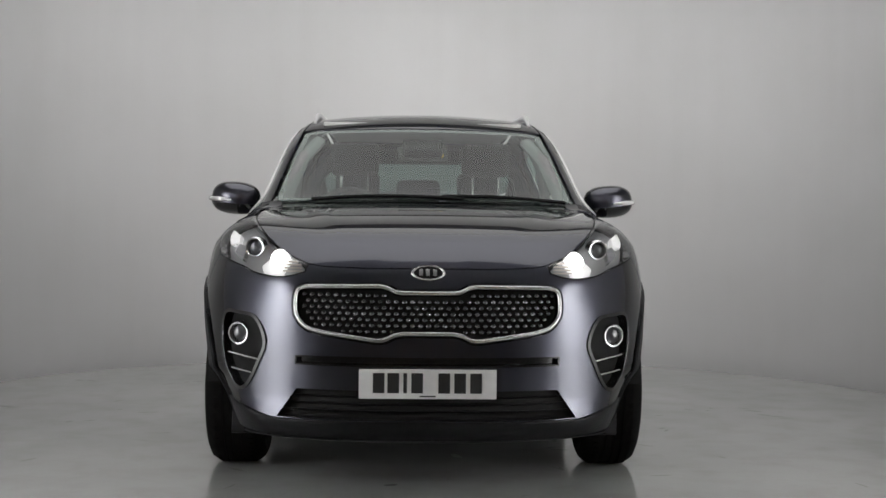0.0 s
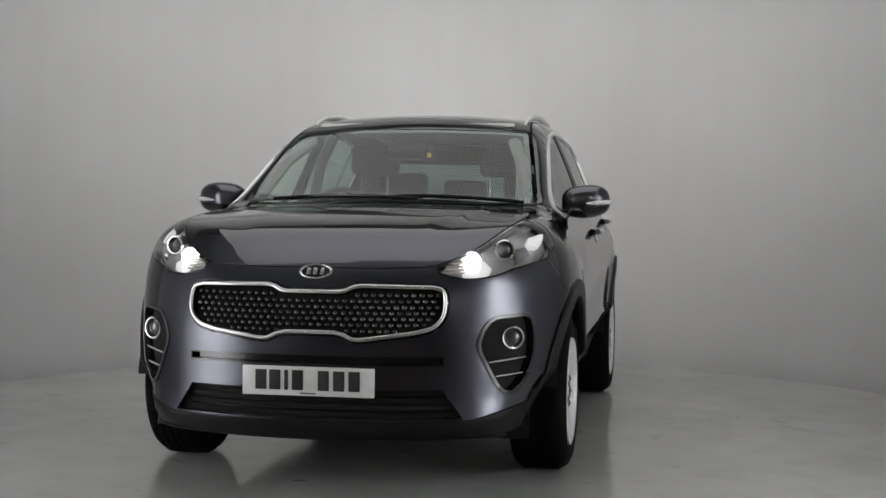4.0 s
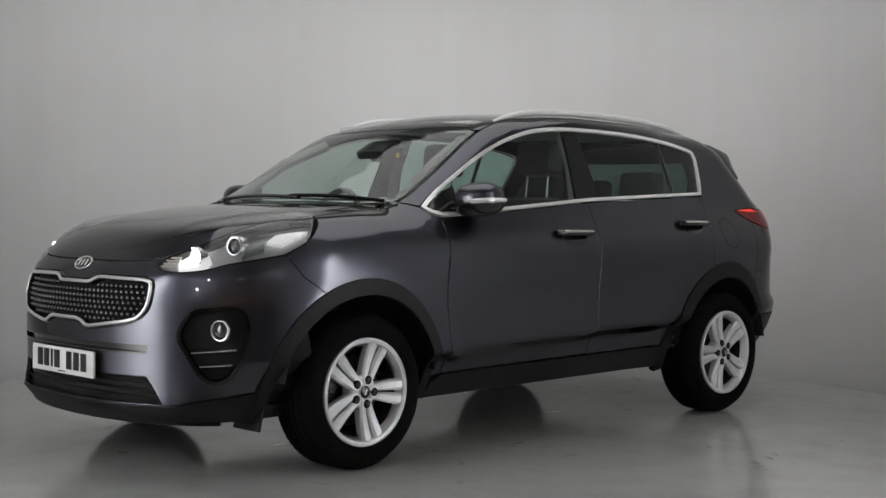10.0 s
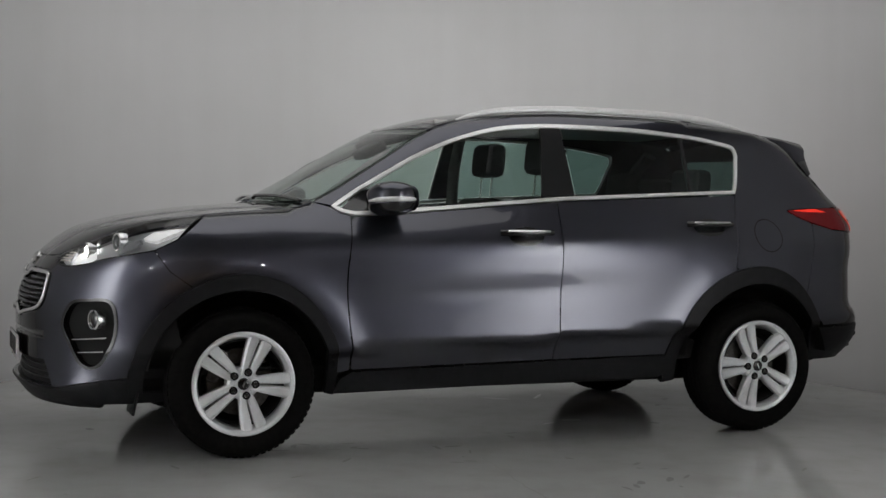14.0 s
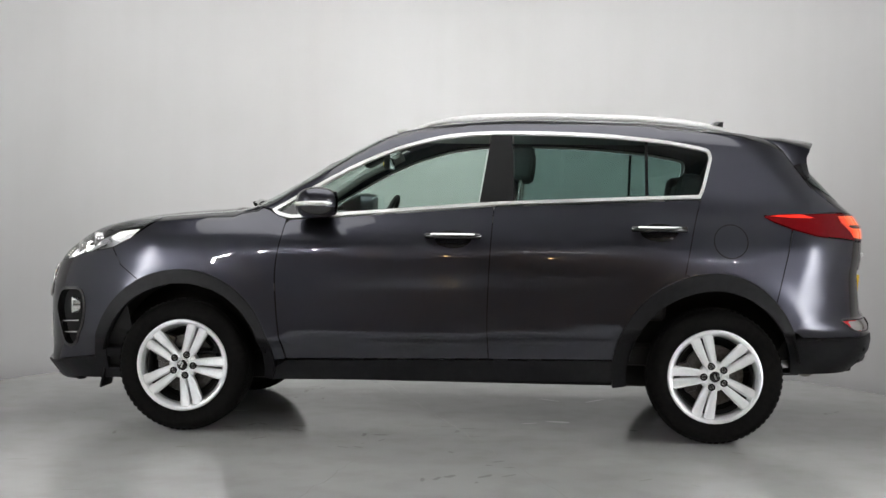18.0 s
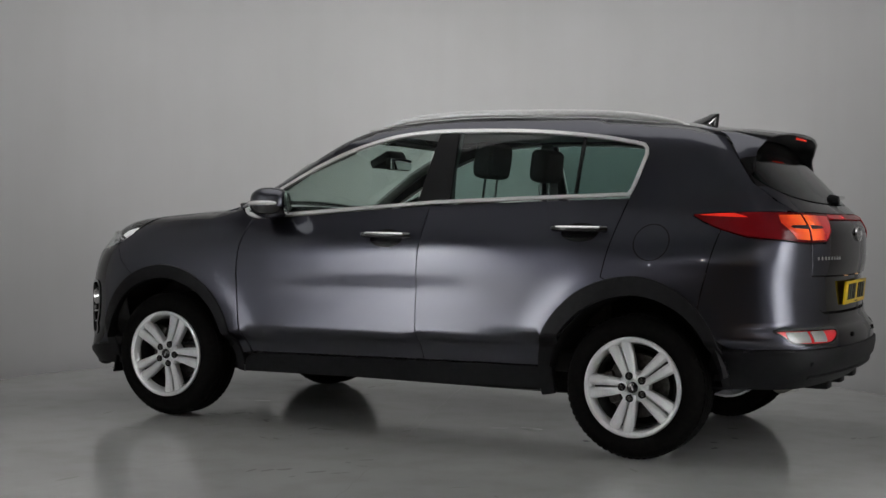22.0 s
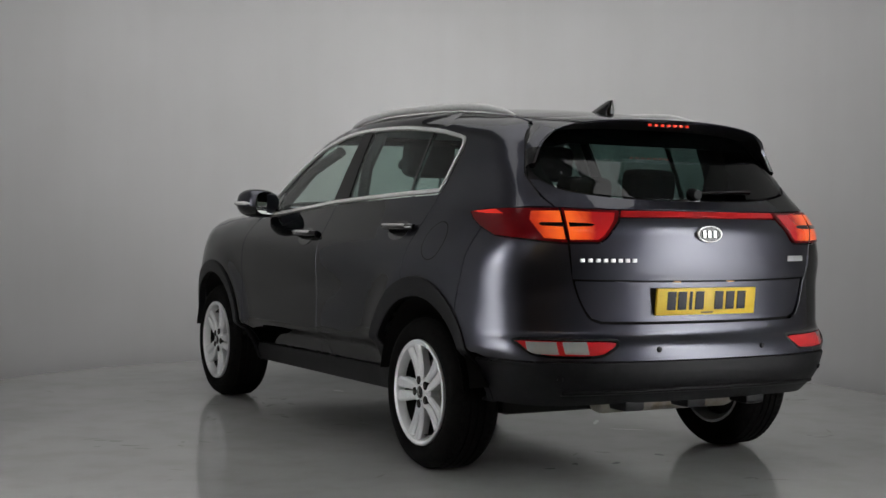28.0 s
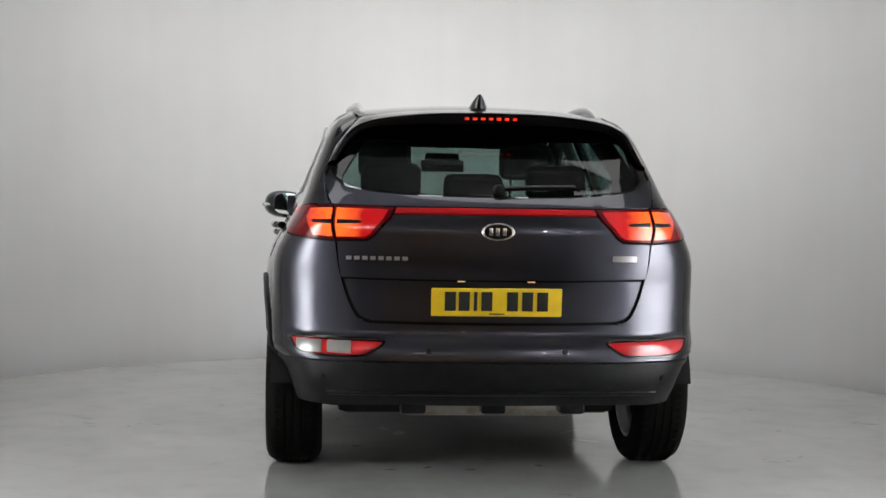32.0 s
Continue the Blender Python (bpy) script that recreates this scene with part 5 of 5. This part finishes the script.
def seat(car, x, y, front=True):
    top = 1.16 if front else 1.10
    cushion = box(x, y, 0.66, 0.50, 0.52, 0.16, 0.05, seg=3)
    st = part("front_seat" if front else "rear_seat", cushion, FABRIC, car, "charcoal cloth seat")
    back = box(x, y + 0.30, 0.94, 0.48 if front else 0.52, 0.14, top - 0.66, 0.055, Euler((radians(-14), 0, 0)).to_matrix().to_4x4(), seg=3)
    part("backrest", back, FABRIC, st)
    hz = 1.40 if front else (1.225 if x == 0 else 1.27)
    part("headrest", box(x, y + 0.385, hz, 0.275, 0.115, 0.19 if front else 0.16, 0.05, Euler((radians(-6), 0, 0)).to_matrix().to_4x4(), seg=3), FABRIC, st)
    for d in (-0.074, 0.074):
        part("headrest_post", tube([(x + d, y + 0.355, 1.12), (x + d, y + 0.38, hz - 0.05)], 0.007, 8), CHROME, st, "chrome post")


def interior(car):
    for x in (-0.37, 0.37):
        seat(car, x, -0.02)
    for x in (-0.38, 0.0, 0.38):
        seat(car, x, 0.86, False)
    dash = box(0, -0.83, 0.98, 1.40, 0.42, 0.22, 0.07, Euler((radians(-8), 0, 0)).to_matrix().to_4x4(), seg=3)
    part("dashboard", dash, TRIM, car)
    part("instrument_hood", box(-0.37, -0.74, 1.10, 0.36, 0.2, 0.06, 0.025), TRIM, car)
    rim = lathe([(0.185 + 0.015 * math.cos(a), 0.015 * math.sin(a)) for a in (2 * math.pi * i / 10 for i in range(10))], 36, "Y", close=True)
    bmesh.ops.transform(rim, matrix=pose(-0.37, -0.46, 1.045, -22, 0, 0), verts=rim.verts)
    sw = part("steering_wheel", rim, TRIM, car)
    part("wheel_boss", box(-0.37, -0.475, 1.045, 0.16, 0.05, 0.12, 0.03, Euler((radians(-22), 0, 0)).to_matrix().to_4x4()), TRIM, sw)
    for a in (0, 180, 270):
        c, s = math.cos(radians(a)), math.sin(radians(a))
        part("wheel_spoke", tube([(-0.37 + 0.05 * c, -0.47 - 0.02 * s, 1.045 + 0.05 * s), (-0.37 + 0.18 * c, -0.46 - 0.068 * s, 1.045 + 0.17 * s)], 0.013, 6), TRIM, sw)
    im = part("interior_mirror", box(0, -0.40, 1.40, 0.25, 0.03, 0.07, 0.014), TRIM, car)
    part("mirror_face", box(0, -0.383, 1.40, 0.235, 0.004, 0.06, 0.001), MIRROR, im)
    tg = lathe([(0, -0.003), (0.012, -0.003), (0.012, 0.003), (0, 0.003)], 16, "Y")
    part("yellow_tag", tg, YELLOWPLATE, im).location = (0.095, -0.418, 1.395)
    for s in (1, -1):
        part("pillar_trim", tube([(s * 0.72, 0.27, 1.05), (s * 0.675, 0.27, 1.35), (s * 0.59, 0.275, 1.53)], 0.036, 8, 0.8), PILLAR, car)
        part("pillar_trim", tube([(s * 0.66, -0.93, 1.14), (s * 0.60, -0.62, 1.35), (s * 0.53, -0.38, 1.46)], 0.035, 8, 0.8), PILLAR, car)
        part("pillar_trim", tube([(s * 0.70, 1.30, 1.10), (s * 0.66, 1.42, 1.30), (s * 0.53, 1.50, 1.46)], 0.06, 8, 0.6), TRIM, car)
        part("door_card", box(s * 0.80, -0.02, 0.85, 0.05, 1.5, 0.52, 0.02), TRIM, car)
    part("load_cover", box(0, 1.55, 1.08, 1.3, 0.6, 0.03, 0.01), TRIM, car)
    part("load_side", box(0, 1.95, 0.85, 1.2, 0.05, 0.5, 0.02), TRIM, car)


def wheel_meshes():
    """Rim first, then what it carries: (name, mesh, material), with the outer face towards +x."""
    rim = lathe([(0.213, 0.022), (0.224, 0.027), (0.232, 0.024), (0.233, 0.014), (0.222, 0.008), (0.205, -0.04), (0.200, -0.15), (0.226, -0.19), (0.214, -0.19), (0.188, -0.15), (0.196, -0.03), (0.209, 0.014)], 72, "X", close=True)
    tw = [(0.228, 0.010), (0.250, 0.022), (0.285, 0.028), (0.312, 0.016), (0.327, -0.006), (0.334, -0.03)]
    for x in (-0.055, -0.09, -0.125):
        tw += [(0.336, x + 0.014), (0.336, x + 0.004), (0.328, x + 0.003), (0.328, x - 0.003), (0.336, x - 0.004)]
    tw += [(0.334, -0.16), (0.326, -0.186), (0.31, -0.205), (0.285, -0.216), (0.25, -0.208), (0.228, -0.19)]
    tyre = lathe(tw, 96, "X", close=True)
    blocks = bmesh.new()
    for i in range(64):
        a = 2 * math.pi * i / 64
        for x, w, sk in ((-0.028, 0.022, 0.12), (-0.160, 0.022, -0.12)):
            bmesh.ops.create_cube(blocks, size=1.0, matrix=Euler((a, 0, 0)).to_matrix().to_4x4() @ pose(x, 0, 0.331 if x > -0.1 else 0.331, 0, 0, 0) @ Euler((0, 0, sk)).to_matrix().to_4x4() @ Matrix.Diagonal((w, 0.021, 0.009, 1)))
    spokes = []
    for i in range(5):
        for side in (-1, 1):
            b = bmesh.new()
            rows = []
            for t in np.linspace(0, 1, 9):
                r = 0.035 + 0.176 * t
                w = 0.0125 + 0.019 * t - 0.005 * t * t
                mid = side * (w + 0.0015 + 0.005 * t)
                dep = 0.020 + 0.012 * (1 - t) - 0.006 * math.sin(math.pi * t)
                x0 = 0.012 - 0.014 * math.sin(math.pi * t) * 0.6 + 0.006 * t
                rows.append([b.verts.new((x, mid + dy, r)) for x, dy in ((x0 - dep - 0.02, -w), (x0 - 0.008, -w), (x0, -w * 0.55), (x0, w * 0.55), (x0 - 0.008, w), (x0 - dep - 0.02, w))])
            for p, q in zip(rows, rows[1:]):
                for k in range(6):
                    b.faces.new((p[k], p[(k + 1) % 6], q[(k + 1) % 6], q[k]))
            b.faces.new(rows[0])
            b.faces.new(rows[-1][::-1])
            bmesh.ops.recalc_face_normals(b, faces=b.faces)
            bmesh.ops.rotate(b, verts=b.verts, cent=(0, 0, 0), matrix=Euler((radians(72 * i), 0, 0)).to_matrix())
            spokes.append(("spoke", smooth_edges(b, 30), ALLOY))
    hub = lathe([(0.0, 0.014), (0.03, 0.014), (0.036, 0.004), (0.062, 0.006), (0.072, -0.004), (0.075, -0.05), (0.0, -0.05)], 40, "X")
    cap = lathe([(0.0, 0.019), (0.022, 0.018), (0.027, 0.015), (0.028, 0.006), (0.0, 0.006)], 32, "X")
    items = [("tyre", merge(tyre, blocks), RUBBER)] + spokes + [("hub", hub, ALLOY), ("centre_cap", cap, GLOSS)]
    items.append(("cap_bar", box(0.0195, 0, 0, 0.002, 0.008, 0.026), CHROME))
    for i in range(5):
        a = radians(72 * i)
        nt = lathe([(0.0, 0.012), (0.0075, 0.012), (0.0095, 0.008), (0.0095, -0.006), (0.013, -0.006), (0.013, -0.012), (0.0, -0.012)], 6, "X")
        ring = lathe([(0.010, 0.0075), (0.0185, 0.0075), (0.0185, -0.01), (0.010, -0.01)], 16, "X", close=True)
        bmesh.ops.translate(nt, verts=nt.verts, vec=(0.006, 0.054 * math.sin(a), 0.054 * math.cos(a)))
        bmesh.ops.translate(ring, verts=ring.verts, vec=(0.0045, 0.054 * math.sin(a), 0.054 * math.cos(a)))
        items.append(("wheel_nut", nt, BRAKE))
        items.append(("nut_seat", ring, DARK))
    disc = lathe([(0.07, -0.075), (0.148, -0.075), (0.15, -0.079), (0.15, -0.097), (0.148, -0.10), (0.07, -0.10)], 48, "X", close=True)
    items.append(("brake_disc", disc, BRAKE))
    cal = box(-0.085, -0.125, 0.03, 0.06, 0.06, 0.15, 0.015)
    items.append(("brake_caliper", cal, BRAKE))
    back = lathe([(0.0, -0.12), (0.19, -0.12), (0.19, -0.13), (0.0, -0.13)], 40, "X")
    items.append(("wheel_back", back, DARK))
    # dark sleeve over the alloy barrel: shade between the spokes put in as colour
    shade_sleeve = lathe([(0.1905, -0.010), (0.1865, -0.125), (0.184, -0.125), (0.1875, -0.010)], 48, "X", close=True)
    items.append(("barrel_shade", shade_sleeve, DARK))
    return rim, items


def wheels(car):
    rim, items = wheel_meshes()
    w = part("wheel", rim, ALLOY, car, "silver twin-spoke alloy wheel with black tyre")
    for nm, bm, mt in items:
        part(nm, bm, mt, w)
    places = [(0.897, -1.335, 0, -22), (0.897, 1.335, 0, 20), (-0.897, -1.335, 180, 30), (-0.897, 1.335, 180, 50)]
    x, y, rz, rx = places[0]
    w.matrix_basis = pose(x, y, 0.336, rx, 0, rz)
    for x, y, rz, rx in places[1:]:
        copy_thing(w, Matrix.Translation((x, y, 0.336)) @ Euler((0, 0, radians(rz))).to_matrix().to_4x4() @ Euler((radians(rx), 0, 0)).to_matrix().to_4x4())


STUD = plain("grille_stud_plastic", (0.06, 0.06, 0.063), 0.2, 0.8, Coat_Weight=0.6)
HOUSING = plain("lamp_housing", (0.5, 0.5, 0.51), 0.3, 0.15)


def build_car():
    car = new("car")
    tagged(car, "dark grey metallic five-door crossover car with lit lamps on a turntable", "car")
    shell(car)
    for s in (1, -1):
        side_panels(car, s)
    front_end(car)
    rear_end(car)
    upper_body(car)
    interior(car)
    wheels(car)
    return car


build_studio()
table = build_turntable()
car_thing = build_car()


def motions():
    """The table rests, starts within a second, and turns evenly to the end; the car rides on it."""
    turn = [(0, 1.35), (1.5, 1.3), (2.0, 0.4), (2.5, -2.2), (3.0, -5.1), (3.5, -8.1), (5.5, -19.8), (7.0, -28.8), (9.0, -40.45), (11.0, -52.0),
            (13.0, -63.7), (14.5, -72.6), (16.5, -85.6), (17.5, -91.8), (19.0, -100.35), (21.0, -111.5), (23.0, -122.8), (25.5, -137.2), (27.5, -148.9),
            (29.0, -157.6), (30.5, -166.4), (32.0, -175.3)]
    offset = Matrix.Translation((-0.0636, 0.1323, 0))
    walk(table, [(t, pose(0, 0, 0, 0, 0, a)) for t, a in turn])
    walk(car_thing, [(t, pose(0, 0, 0.0005, 0, 0, a) @ offset) for t, a in turn])


motions()
